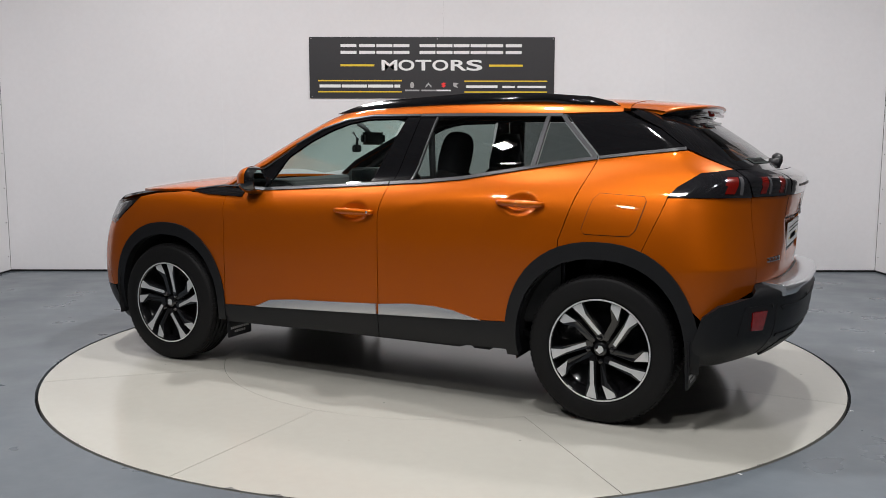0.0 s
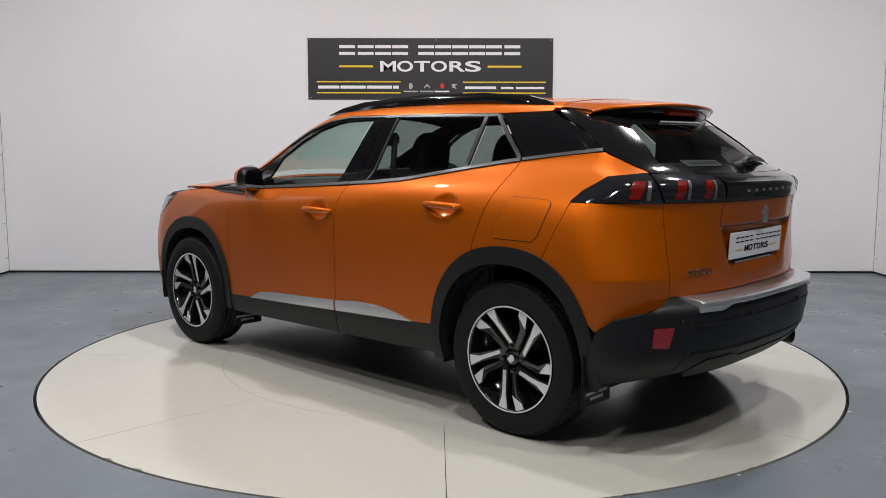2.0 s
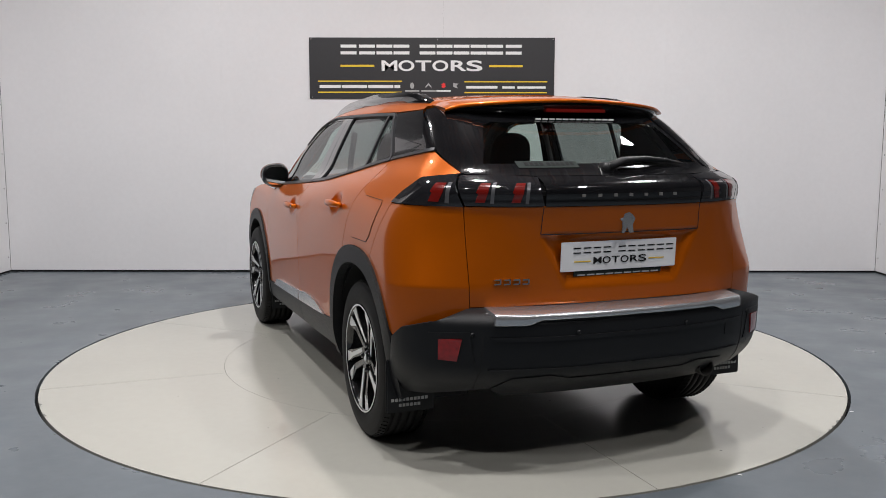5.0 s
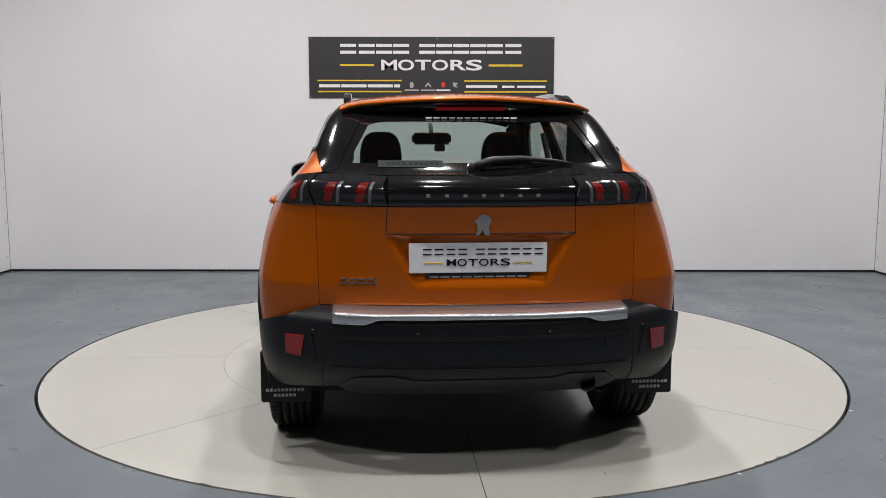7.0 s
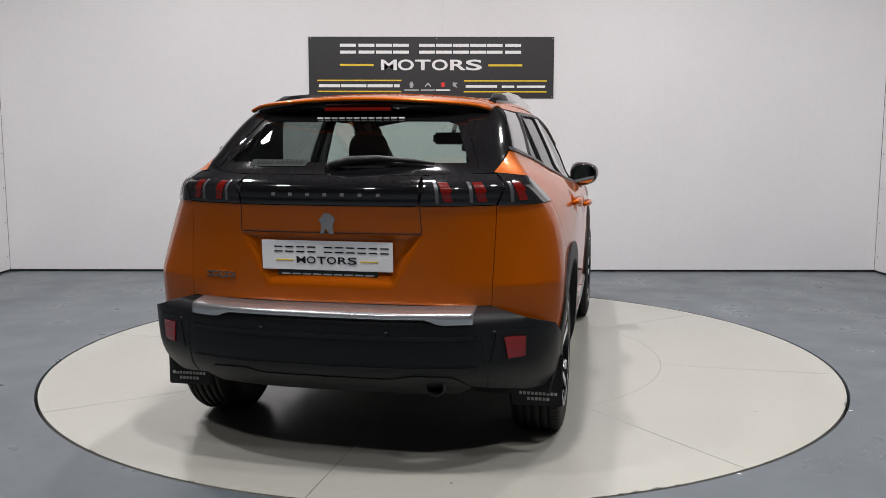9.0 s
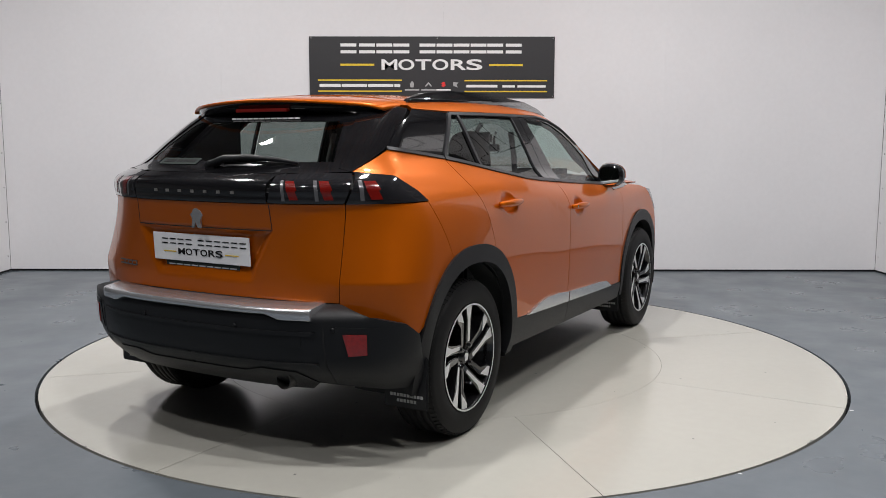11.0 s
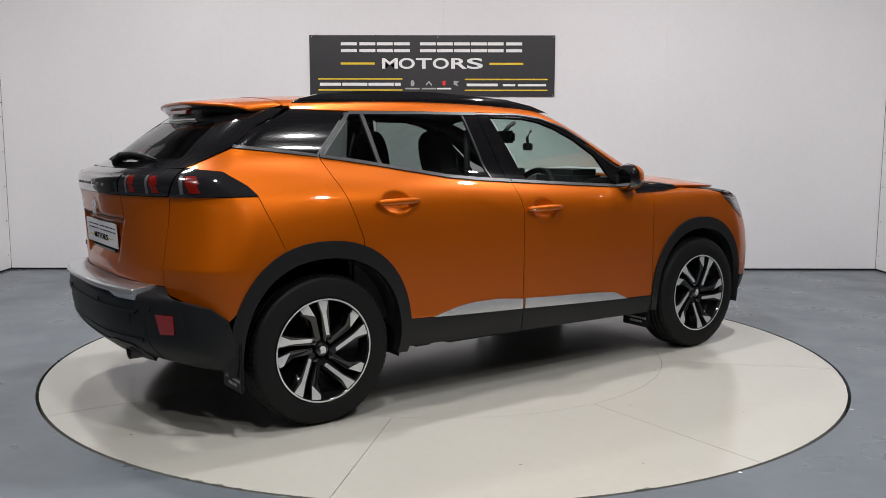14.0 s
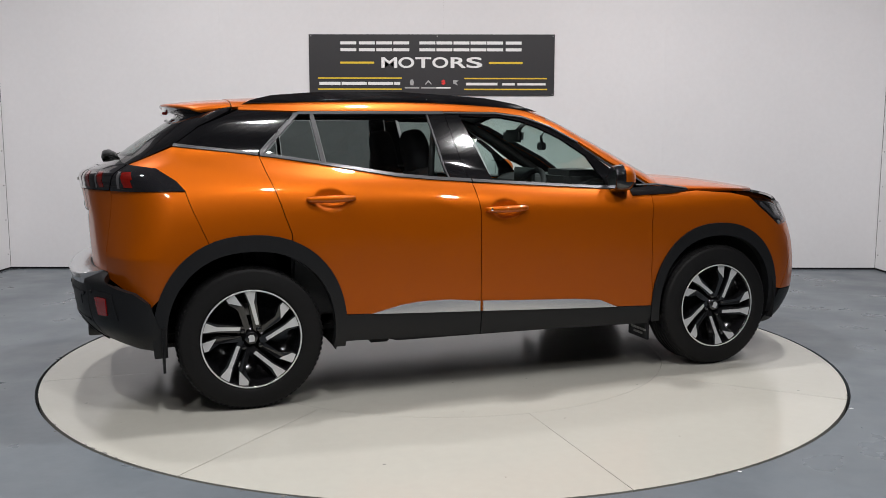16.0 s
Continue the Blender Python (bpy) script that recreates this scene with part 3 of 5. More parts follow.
def dent(x, y, z):
    """Finger cups behind the door handles, and the light crease of the rear door."""
    d = np.zeros_like(x)
    for hx, hz in HANDLES:
        r = ((x - hx) / 0.075) ** 2 + ((z - hz) / 0.048) ** 2
        d = d - 0.022 * np.clip(1 - r, 0, 1) ** 0.7
    # crease that runs down and back over the rear door
    k = (z - 0.96) + 0.42 * (x + 0.35)
    fade = np.clip((-x - 0.12) / 0.25, 0, 1) * np.clip((0.98 - z) / 0.1, 0, 1) * np.clip((z - 0.45) / 0.2, 0, 1)
    return d - 0.010 * fade * np.exp(-(np.clip(-k, 0, 1) / 0.12)) * (k < 0)


def plate_dent(x, y, z):
    """Hollow in the tailgate round the number plate."""
    w = 0.245 + (z - 0.715) / 0.195 * 0.105
    e = np.minimum((w - np.abs(y)) / 0.035, np.minimum((z - 0.715) / 0.05, (0.914 - z) / 0.010))
    return -0.022 * np.clip(e, 0, 1)


def build_car():
    car = new("car")
    tagged(car, "metallic orange compact SUV with black cladding, parked on the turntable", "car")
    rear_arch_out = arch(ARCH_R, 0.424, 0.459, -8, 190)
    front_arch_out = arch(ARCH_F, 0.405, 0.447, -10, 190)

    def clip_arch(pts, keep):
        return [round_x(upper if p[0] < 0 else lower, *p) for p in pts if keep(p)]

    def on_x(*pts):
        return [round_x(lower, x, z) for x, z in pts]

    # outline points on the flank
    tip = round_x(upper, -1.48, 1.018)
    quarter_tip = round_x(upper, -1.525, 1.216)
    lamp_top = round_y(upper, 0.585, 1.134)
    corner = round_x(upper, -1.648, 0.505)
    seam_top = round_y(upper, 0.612, 1.018)
    lamp_mid = round_x(upper, -1.60, 1.118)
    roof_seam = -1.245
    B = [(-0.105, 1.036), (-0.098, 0.98), (-0.086, 0.9), (-0.082, 0.6), (-0.08, 0.44), (-0.074, 0.28)]
    for s in (1, -1):
        sd = (s,)
        # front door
        door = part("front_door", skin([(0.918, 0.955), (0.905, 0.8), (0.915, 0.55), (0.935, clad(0.93))] + [(x, clad(x)) for x in (0.5, 0.2)] + [(-0.08 + GAP, clad(-0.08))]
                    + [(x + GAP, z) for x, z in B[3::-1]] + [(x, belt(x) - 0.006) for x in (0.1, 0.3, 0.5, 0.7)] + [(0.80, 0.985), (0.915, 0.962)],
                    upper, step=0.022, disp=dent, fine=[(0.05, 0.905, 0.10, 0.009)], sides=sd), PAINT, car)
        part("lower_cladding", skin([(0.935, clad(0.93) - 0.002)] + [(x, clad(x) - 0.002) for x in (0.6, 0.3)] + [(-0.08 + GAP, clad(-0.08) - 0.002), (-0.074 + GAP, sill(-0.07)), (0.4, sill(0.4)), (0.915, sill(0.9)), (0.925, 0.3)],
                                    upper, off=0.006, sides=sd), PLASTIC, door, "matt black lower cladding")
        part("silver_strip", skin([(0.705, clad(0.7) + 0.001), (0.60, 0.412), (0.45, 0.427), (0.1, 0.443), (-0.072, 0.452), (-0.072, clad(-0.07) + 0.002), (0.3, clad(0.3) + 0.001)], upper, off=0.012, thick=0.02, sides=sd), SILVER, door, "satin silver strip")
        rear = part("rear_door", skin([(x - GAP, z) for x, z in B[:4]] + [(-0.08 - GAP, clad(-0.08)), (-0.4, clad(-0.4)), (-0.772, clad(-0.77))]
                    + clip_arch(rear_arch_out, lambda p: p[1] > clad(-0.77) and p[0] > -1.01) + [(-1.0175, 0.766), (-1.0175, 0.818), (-1.04, 0.88), (-1.075, 0.99), (-1.115, 1.10), (-1.138, belt(-1.138) - 0.006)]
                    + [(x, belt(x) - 0.006) for x in (-1.0, -0.8, -0.6, -0.4, -0.2)], upper, step=0.022, disp=dent, fine=[(-0.835, 0.972, 0.10, 0.009)], sides=sd), PAINT, car)
        part("lower_cladding", skin([(-0.08 - GAP, clad(-0.08) - 0.002), (-0.4, clad(-0.4) - 0.002), (-0.775, clad(-0.77) - 0.002), (-0.765, sill(-0.76)), (-0.4, sill(-0.4)), (-0.074 - GAP, sill(-0.07))], upper, off=0.006, sides=sd), PLASTIC, rear, "matt black lower cladding")
        part("silver_strip", skin([(-0.088, 0.452), (-0.25, 0.468), (-0.40, 0.468), (-0.50, 0.456), (-0.645, clad(-0.64) + 0.001), (-0.35, clad(-0.35) + 0.001), (-0.088, clad(-0.09) + 0.002)], upper, off=0.012, thick=0.02, sides=sd), SILVER, rear, "satin silver strip")
        # rear quarter and painted bumper corner
        quarter = [(-1.138 - 2 * GAP, belt(-1.14) - 0.006), (-1.119, 1.10), (-1.079, 0.99), (-1.044, 0.88), (-1.022, 0.82), (-1.022, 0.766)] + clip_arch(rear_arch_out, lambda p: -1.40 < p[0] < -1.03 and p[1] > 0.7)
        seam = [round_x(upper, -1.385, 0.775), round_x(upper, -1.425, 0.87)]
        part("rear_quarter", skin(quarter + seam + [tip, round_x(upper, -1.515, 1.058), lamp_mid, lamp_top, quarter_tip] + [round_x(upper, x, belt(x) - 0.006) for x in (-1.45, -1.3, -1.2)], upper, step=0.018, sides=sd), PAINT, car)
        flap = [round_x(upper, x, z) for x, z in ((-1.165, 1.0), (-1.19, 1.028), (-1.385, 1.018), (-1.395, 1.0), (-1.36, 0.875), (-1.335, 0.85), (-1.14, 0.852), (-1.125, 0.87))]
        if s > 0:
            part("fuel_flap", skin(flap, upper, off=0.0025, thick=0.003, sides=sd), PAINT, car)
            part("flap_gap", skin(strip(flap + flap[:1], 0.005), upper, off=0.0012, thick=0.001, sides=sd), DARK_GAP, car)
        part("bumper_corner", skin([seam_top, (tip[0] - GAP, 1.015)] + [(seam[1][0] - GAP, seam[1][1]), (seam[0][0] - GAP, seam[0][1])] + clip_arch(rear_arch_out, lambda p: p[0] < -1.40 and p[1] > 0.53)
                                   + [corner, round_x(upper, -1.69, 0.545), round_y(upper, 0.74, 0.575), round_y(upper, 0.5995, 0.62)] + [round_y(upper, 0.6002 + (z - 0.648) * 0.0307, z) for z in (0.648, 0.68, 0.72, 0.76, 0.80, 0.85, 0.90, 0.95, 0.99)], upper, step=0.018, sides=sd), PAINT, car)
        # front fender
        part("front_fender", skin([(0.921, 0.955), (0.909, 0.8), (0.919, 0.55), (0.939, clad(0.93))] + clip_arch(front_arch_out, lambda p: p[1] > 0.36)[::-1]
                                  + on_x((1.80, 0.40), (1.87, 0.60), (1.84, 0.70), (1.755, 0.775), (1.62, 0.88), (1.56, 0.935), (1.45, 0.957), (1.30, 0.968)) + [(1.22, 0.974), (1.17, 0.970)], lower, sides=sd), PAINT, car)
        # wheel arch cladding
        for c, out_r, in_r, a0, a1, body in ((ARCH_R, (0.438, 0.475), (0.382, 0.40), -10, 188, upper), (ARCH_F, (0.418, 0.462), (0.368, 0.392), -10, 192, lower)):
            o, i = arch(c, *out_r, a0, a1, 30), arch(c, *in_r, a0, a1, 30)
            o = [(x, max(z, 0.27)) for x, z in o]
            i = [(x, max(z, 0.27)) for x, z in i]
            o, i = [round_x(body, x, z) for x, z in o], [round_x(body, x, z) for x, z in i]
            part("arch_cladding", skin(o + i[::-1], body, step=0.022, off=0.010, thick=0.05, sides=sd), PLASTIC, car, "matt black wheel-arch cladding")
        # window line
        front_glass = [(0.70, belt(0.7) + 0.012), (0.588, 1.171), (0.46, 1.258), (0.337, 1.318), (0.24, 1.352), (0.13, 1.372), (-0.09, 1.376), (0.028, belt(0.03) + 0.012), (0.3, belt(0.3) + 0.012), (0.5, belt(0.5) + 0.012)]
        part("front_window", skin(front_glass, upper, step=0.02, off=-0.006, thick=0, sides=sd), PANE, door, "clear front door window").visible_shadow = False
        part("window_frame", skin([(0.83, belt(0.83) + 0.006), (0.72, 1.10), (0.56, 1.22), (0.40, 1.312), (0.25, 1.366), (0.10, 1.386), (-0.11, 1.389), (-0.095, 1.372), (0.125, 1.370), (0.235, 1.35), (0.33, 1.316), (0.455, 1.255), (0.584, 1.168), (0.694, belt(0.69) + 0.006)], upper, step=0.02, off=-0.002, sides=sd), GLOSS, door, "gloss black window frame")
        rear_glass = [(-0.285, 1.376), (-0.858, 1.368), (-0.822, belt(-0.82) + 0.012), (-0.6, belt(-0.6) + 0.012), (-0.4, belt(-0.4) + 0.012), (-0.222, belt(-0.22) + 0.012)]
        part("rear_window", skin(rear_glass, upper, step=0.02, off=-0.006, thick=0, sides=sd), PANE_DARK, rear, "tinted rear door window").visible_shadow = False
        part("quarter_window", skin([(-0.888, 1.367), (-0.938, 1.362), (-1.105, belt(-1.1) + 0.012), (-0.855, belt(-0.855) + 0.012)], upper, step=0.014, off=-0.006, thick=0, sides=sd), PANE_DARK, rear, "small tinted triangular window").visible_shadow = False
        for nm, par, a in (("pillar_trim", door, [(-0.112, 1.376), (-0.187, 1.376), (-0.112, belt(-0.1) + 0.006), (0.022, belt(0.02) + 0.006)]), ("pillar_trim", rear, [(-0.191, 1.376), (-0.278, 1.376), (-0.216, belt(-0.21) + 0.006), (-0.116, belt(-0.1) + 0.006)])):
            part(nm, skin(a, upper, step=0.014, off=0.0, sides=sd), GLOSS, par, "gloss black door pillar")
        part("belt_trim", skin(strip([(x, belt(x)) for x in (0.76, 0.6, 0.4, 0.2, 0.0, -0.10)], 0.014), upper, step=0.02, off=0.006, thick=0.012, sides=sd), TRIM, door, "grey metallic sill strip")
        part("belt_trim", skin(strip([(x, belt(x)) for x in (-0.106, -0.3, -0.5, -0.7, -0.9, -1.05, -1.135)], 0.015), upper, step=0.02, off=0.006, thick=0.012, sides=sd), TRIM, rear, "grey metallic sill strip")
        part("belt_trim", skin(strip([round_x(upper, x, belt(x)) for x in (-1.145, -1.25, -1.35, -1.45, -1.52)], 0.013), upper, step=0.02, off=0.006, thick=0.012, sides=sd), TRIM, car, "grey metallic sill strip")
        part("top_trim", skin(strip([(-0.19, 1.384), (-0.5, 1.383), (-0.94, 1.376)], 0.013), upper, step=0.02, off=0.005, thick=0.012, sides=sd), TRIM, rear, "grey metallic strip above the window")
        part("top_trim", skin(strip([(0.55, 1.236), (0.40, 1.318), (0.25, 1.368), (0.10, 1.386), (-0.186, 1.385)], 0.008), upper, step=0.02, off=0.005, thick=0.012, sides=sd), TRIM, door, "grey metallic strip above the window")
        part("window_bar", skin(strip([(-0.873, 1.372), (-0.838, belt(-0.838) + 0.006)], 0.020), upper, step=0.02, off=0.004, thick=0.012, sides=sd), TRIM, rear, "grey metallic window bar")
        part("pillar_strip", skin(strip([(-0.944, 1.374), (-1.13, belt(-1.13) + 0.004)], 0.017), upper, step=0.02, off=0.006, thick=0.014, sides=sd), TRIM, rear, "grey metallic strip along the rear pillar")
        part("pillar_strip", skin(strip([(-0.283, 1.376), (-0.219, belt(-0.219) + 0.008)], 0.009), upper, step=0.02, off=0.002, thick=0.012, sides=sd), TRIM, rear)
        part("rear_pillar_panel", skin([(-0.962, 1.380), (-1.148, belt(-1.148) + 0.006), round_x(upper, -1.3, belt(-1.3) + 0.006), round_x(upper, -1.518, 1.226), round_x(upper, -1.40, 1.31), (-1.25, 1.388)], upper, step=0.016, off=0.0, sides=sd), GLOSS, car, "gloss black rear pillar panel")
        part("tailgate_side_trim", skin([round_x(upper, -1.255, 1.388), round_x(upper, -1.405, 1.31), round_x(upper, -1.522, 1.224), lamp_top] + [round_y(upper, 0.532 - (z - 1.146) * 0.4812, z) for z in (1.146, 1.18, 1.22, 1.26, 1.30, 1.34, 1.385)] + [round_x(upper, -1.33, 1.40)], upper, step=0.016, off=0.003, sides=sd), GLOSS, car, "gloss black trim beside the rear window")
        # side of the roof
        rail = [(1.0, 0.985), (0.87, 1.075), (0.73, 1.13), (0.57, 1.236), (0.405, 1.327), (0.25, 1.378), (0.10, 1.396), (-0.2, 1.395), (-0.6, 1.393), (-0.96, 1.388), (roof_seam + GAP, 1.392), (roof_seam + GAP, 1.425), (-0.8, 1.435), (-0.3, 1.435), (0.1, 1.43), (0.3, 1.402), (0.5, 1.326), (0.7, 1.226), (0.9, 1.126), (1.06, 1.03)]
        part("cant_rail", skin(rail, upper, step=0.02, sides=sd), PAINT, car)
        part("pillar_lining", skin([(x, z - 0.016) for x, z in rail[:11]] + [(x, z + 0.016) for x, z in rail[11:]], upper, step=0.03, off=-0.010, thick=0, sides=sd), DASH, car)
        # tail lamps
        lamp = part("tail_lamp", skin([tip, round_x(upper, -1.515, 1.06), lamp_mid, lamp_top, round_y(upper, 0.60, 1.13), seam_top], upper, step=0.012, off=0.004, sides=sd), LAMP_DARK, car, "smoked tail lamp")
        inner = part("tail_lamp", skin([round_y(upper, 0.607, 1.022), round_y(upper, 0.595, 1.128), round_y(upper, 0.47, 1.130), round_y(upper, 0.34, 1.122), round_y(upper, 0.345, 1.022), round_y(upper, 0.48, 1.021)], upper, step=0.012, off=0.004, sides=sd), LAMP_DARK, car, "smoked inner tail lamp")
        for par, y0 in ((lamp, 0.685), (inner, 0.548), (inner, 0.432)):
            c0, c1 = round_y(upper, y0 + 0.016, 1.03), round_y(upper, y0 - 0.010, 1.03)
            d = c1[0] - c0[0]
            part("light_claw", skin([(c0[0] - 0.5 * d, 1.034), (c0[0] - 0.1 * d, 1.066), (c0[0] - 0.35 * d, 1.070), (c0[0] + 0.1 * d, 1.100), (c1[0] + 0.3 * d, 1.100), (c1[0] + 0.1 * d, 1.070), (c1[0] - 0.35 * d, 1.034)], upper, off=0.0056, thick=0.001, step=0.012, sides=sd), LAMP_RED, par, "dark red light claw")
            g0, g1 = round_y(upper, y0 - 0.018, 1.03), round_y(upper, y0 - 0.030, 1.03)
            part("light_guide", skin([(g0[0], 1.03), (g0[0] - 0.006, 1.102), (g1[0] - 0.006, 1.102), (g1[0], 1.03)], upper, off=0.0052, thick=0.001, step=0.012, sides=sd), LAMP_GREY, par)
        # roof rail
        line = [(0.37, 0.478, 1.402), (0.24, 0.488, 1.441), (0.06, 0.496, 1.470), (-0.4, 0.502, 1.494), (-0.8, 0.502, 1.488), (-1.05, 0.497, 1.467), (-1.15, 0.492, 1.443), (-1.20, 0.488, 1.418)]
        fine_line = []
        for a, b in zip(line, line[1:]):
            fine_line += [tuple(a[k] + (b[k] - a[k]) * i / 5 for k in range(3)) for i in range(5)]
        fine_line.append(line[-1])
        y0, y1 = sorted((s * 0.482, s * 0.514))
        bm = slab([(x, z - 0.002) for x, y, z in fine_line] + [(x, float(roof_z(x, 0.5)) - 0.012) for x, y, z in line[1:-1][::-1]], y0, y1, bevel=0.006)
        smooth_all(bm)
        part("roof_rail", bm, GLOSS, car, "gloss black roof rail")
        # black spear from mirror to fender, and mirror
        part("fender_spear", skin([(0.80, 0.988), (0.93, 0.998), (1.05, 0.995), (1.178, 0.980), (1.165, 0.974), (1.05, 0.960), (0.80, 0.955)], lower, off=0.005, thick=0.012, sides=sd), GLOSS, car, "gloss black spear below the mirror")
        part("spear_line", skin(strip([(0.86, 1.003), (1.0, 1.004), (1.165, 0.983)], 0.006), lower, off=0.009, thick=0.004, sides=sd), TRIM, car)
        build_mirror(car, s)
        # handles
        for (hx, hz), par in zip(HANDLES, (door, rear)):
            y = float(half_width(np.array([hx]), np.array([hz]))[0])
            pts, rad = [], []
            for i in range(13):
                q = i / 12
                pts.append((hx + 0.112 - 0.224 * q, s * (y + 0.006 + 0.020 * math.sin(math.pi * q) ** 0.5), hz + 0.006 - 0.004 * q))
                rad.append(0.006 + 0.011 * math.sin(math.pi * (0.08 + 0.84 * q)) ** 0.6)
            h = part("handle", tube(pts, rad, 12, 1.0), PAINT, par)
            if hx > 0:
                bm = lathe([(0.0, 0.0), (0.007, 0.0), (0.007, 0.006), (0.0, 0.006)], "y", 14)
                bmesh.ops.translate(bm, vec=(hx - 0.088, s * (y + 0.026) - (0.006 if s < 0 else 0), hz + 0.004), verts=bm.verts[:])
                part("key_lock", bm, CHROME, h, "chrome key lock")
        # headlamp
        part("headlamp", skin(on_x((1.565, 0.93), (1.625, 0.875), (1.76, 0.772)) + [(1.90, 0.80), (1.92, 0.86), (1.75, 0.90)], lower, off=0.004, sides=sd), LENS, car, "clear headlamp")
        part("headlamp_backing", skin(on_x((1.565, 0.93), (1.625, 0.875), (1.76, 0.772)) + [(1.90, 0.80), (1.92, 0.86), (1.75, 0.90)], lower, off=-0.02, thick=0, sides=sd), LAMP_DARK, car)
        part("headlamp_strip", skin(strip([(1.60, 0.90), (1.68, 0.82), (1.80, 0.80)], 0.02), lower, off=-0.008, thick=0.006, sides=sd), LAMP_GREY, car)
        # mud flaps, hung behind each wheel
        for fx, w, zb in ((0.915, -0.02, 0.165), (-1.60, 0.015, 0.205)):
            yy = sorted((s * (0.635 + w), s * (0.835 + w)))
            mud = part("mud_flap", boxed(fx - 0.006, fx + 0.006, *yy, zb, 0.42, bevel=0.005), PLASTIC, car, "black rubber mud flap with light print")
            for row, hh in ((zb + 0.052, 0.012), (zb + 0.030, 0.012)):
                n = 10 if row > zb + 0.04 else 6
                for i in range(n):
                    mid = s * (0.74 + w) + (i - (n - 1) / 2) * 0.0155
                    part("text_bar", boxed(fx - 0.008, fx - 0.0062, mid - 0.0055, mid + 0.0055, row - hh / 2, row + hh / 2), GREY_PRINT, mud)

    # ---- parts that cross the middle ----
    LR = (1, -1)
    xs = [0.42 - i * (0.42 - roof_seam - GAP) / 12 for i in range(13)]
    part("roof", skin([(x, 0.528 - 0.03 * max(x, 0)) for x in xs] + [(x, -0.528 + 0.03 * max(x, 0)) for x in xs[::-1]], upper, "top", step=0.045), PAINT, car)
    half = [(0.985, 0.735), (1.2, 0.745), (1.4, 0.74), (1.56, 0.715), (1.70, 0.62), (1.84, 0.42), (1.90, 0.2)]
    part("hood", skin([(0.93, 0.70)] + half + [(1.93, 0.0)] + [(x, -y) for x, y in half[::-1]] + [(0.93, -0.70), (1.05, -0.5), (1.15, 0.0), (1.05, 0.5)], lower, "top", step=0.04), PAINT, car)
    glass_half = [(0.96, 0.62), (0.85, 0.615), (0.70, 0.58), (0.55, 0.545), (0.44, 0.50)]
    part("windscreen", skin([(1.13, 0.45), (1.19, 0.0), (1.13, -0.45)] + [(x, -y) for x, y in glass_half] + [(0.47, 0.0)] + glass_half[::-1], upper, "top", step=0.05, thick=0), PANE, car, "clear windscreen").visible_shadow = False
    part("screen_header", skin([(0.475, 0.0), (0.44, 0.52), (0.39, 0.53), (0.41, 0.0), (0.39, -0.53), (0.44, -0.52)], upper, "top", off=-0.004, thick=0.01), GLOSS, car)
    for name, z0, z1, mat in (("front_bumper", 0.40, 0.80, PAINT), ("front_lower_bumper", 0.20, 0.395, PLASTIC)):
        e = BEND_F + ARC
        pts = on_x((1.805, z0), (1.875, 0.60), (1.845, 0.70)) if z1 > 0.5 else on_x((1.70, z0), (1.80, z1))
        pts += on_x((1.76, 0.77)) + [(1.90, 0.795), (e, 0.80)] if z1 > 0.5 else [(e, z1)]
        part(name, skin(pts + [(e, z0)], lower, step=0.035, sides=LR), mat, car)
    e = BEND_F + ARC
    part("front_panel", skin([(1.90, 0.80), (1.92, 0.86), (1.76, 0.905), (1.80, 0.93), (e, 0.95), (e, 0.80)], lower, step=0.035, off=-0.002, sides=LR), GLOSS, car)
    # tailgate
    gate = [(0.6092, 1.017), (0.6042, 0.85), (0.5980, 0.648), (0.3, 0.652), (-0.3, 0.652), (-0.5980, 0.648), (-0.6042, 0.85), (-0.6092, 1.017)]
    tg = part("tailgate", skin(gate, upper, "rear", step=0.028, disp=plate_dent, fine=[(0.0, 0.81, 0.375, 0.011)]), PAINT, car)
    for s in LR:
        part("panel_joint", skin(strip([(s * 0.346, 1.016), (s * 0.349, 0.96), (s * 0.351, 0.916)], 0.003), upper, "rear", step=0.02, off=0.0008, thick=0.001), DARK_GAP, tg)
    part("panel_joint", skin(strip([(0.349, 0.9155), (0.0, 0.9165), (-0.349, 0.9155)], 0.0035), upper, "rear", step=0.02, off=0.0008, thick=0.001), DARK_GAP, tg)
    part("light_band", skin([(0.341, 1.124), (0.341, 1.021), (-0.341, 1.021), (-0.341, 1.124)], upper, "rear", step=0.012, off=0.004), GLOSS, tg, "gloss black band between the lamps")
    part("window_foot", skin([(0.585, 1.134), (0.341, 1.127), (-0.341, 1.127), (-0.585, 1.134), (-0.54, 1.152), (0.54, 1.152)], upper, "rear", step=0.012, off=0.002), GLOSS, tg)
    frame_out = [(0.545, 1.150), (0.43, 1.388), (-0.43, 1.388), (-0.545, 1.150)]
    hole = [(0.49, 1.172), (0.41, 1.322), (0.37, 1.335), (-0.37, 1.335), (-0.41, 1.322), (-0.49, 1.172)]
    for s in LR:
        part("window_edge", skin([(s * y, z) for y, z in (frame_out[0], frame_out[1], (0.37, 1.388), (0.37, 1.335), (0.41, 1.322), (0.49, 1.172), (0.49, 1.150))], upper, "rear", step=0.025, off=-0.001, thick=0.004), GLOSS, tg)
    part("window_edge", skin([(-0.37, 1.335), (0.37, 1.335), (0.37, 1.388), (-0.37, 1.388)], upper, "rear", step=0.03, off=-0.001, thick=0.004), GLOSS, tg)
    part("window_edge", skin([(-0.49, 1.150), (0.49, 1.150), (0.49, 1.172), (-0.49, 1.172)], upper, "rear", step=0.02, off=-0.001, thick=0.004), GLOSS, tg)
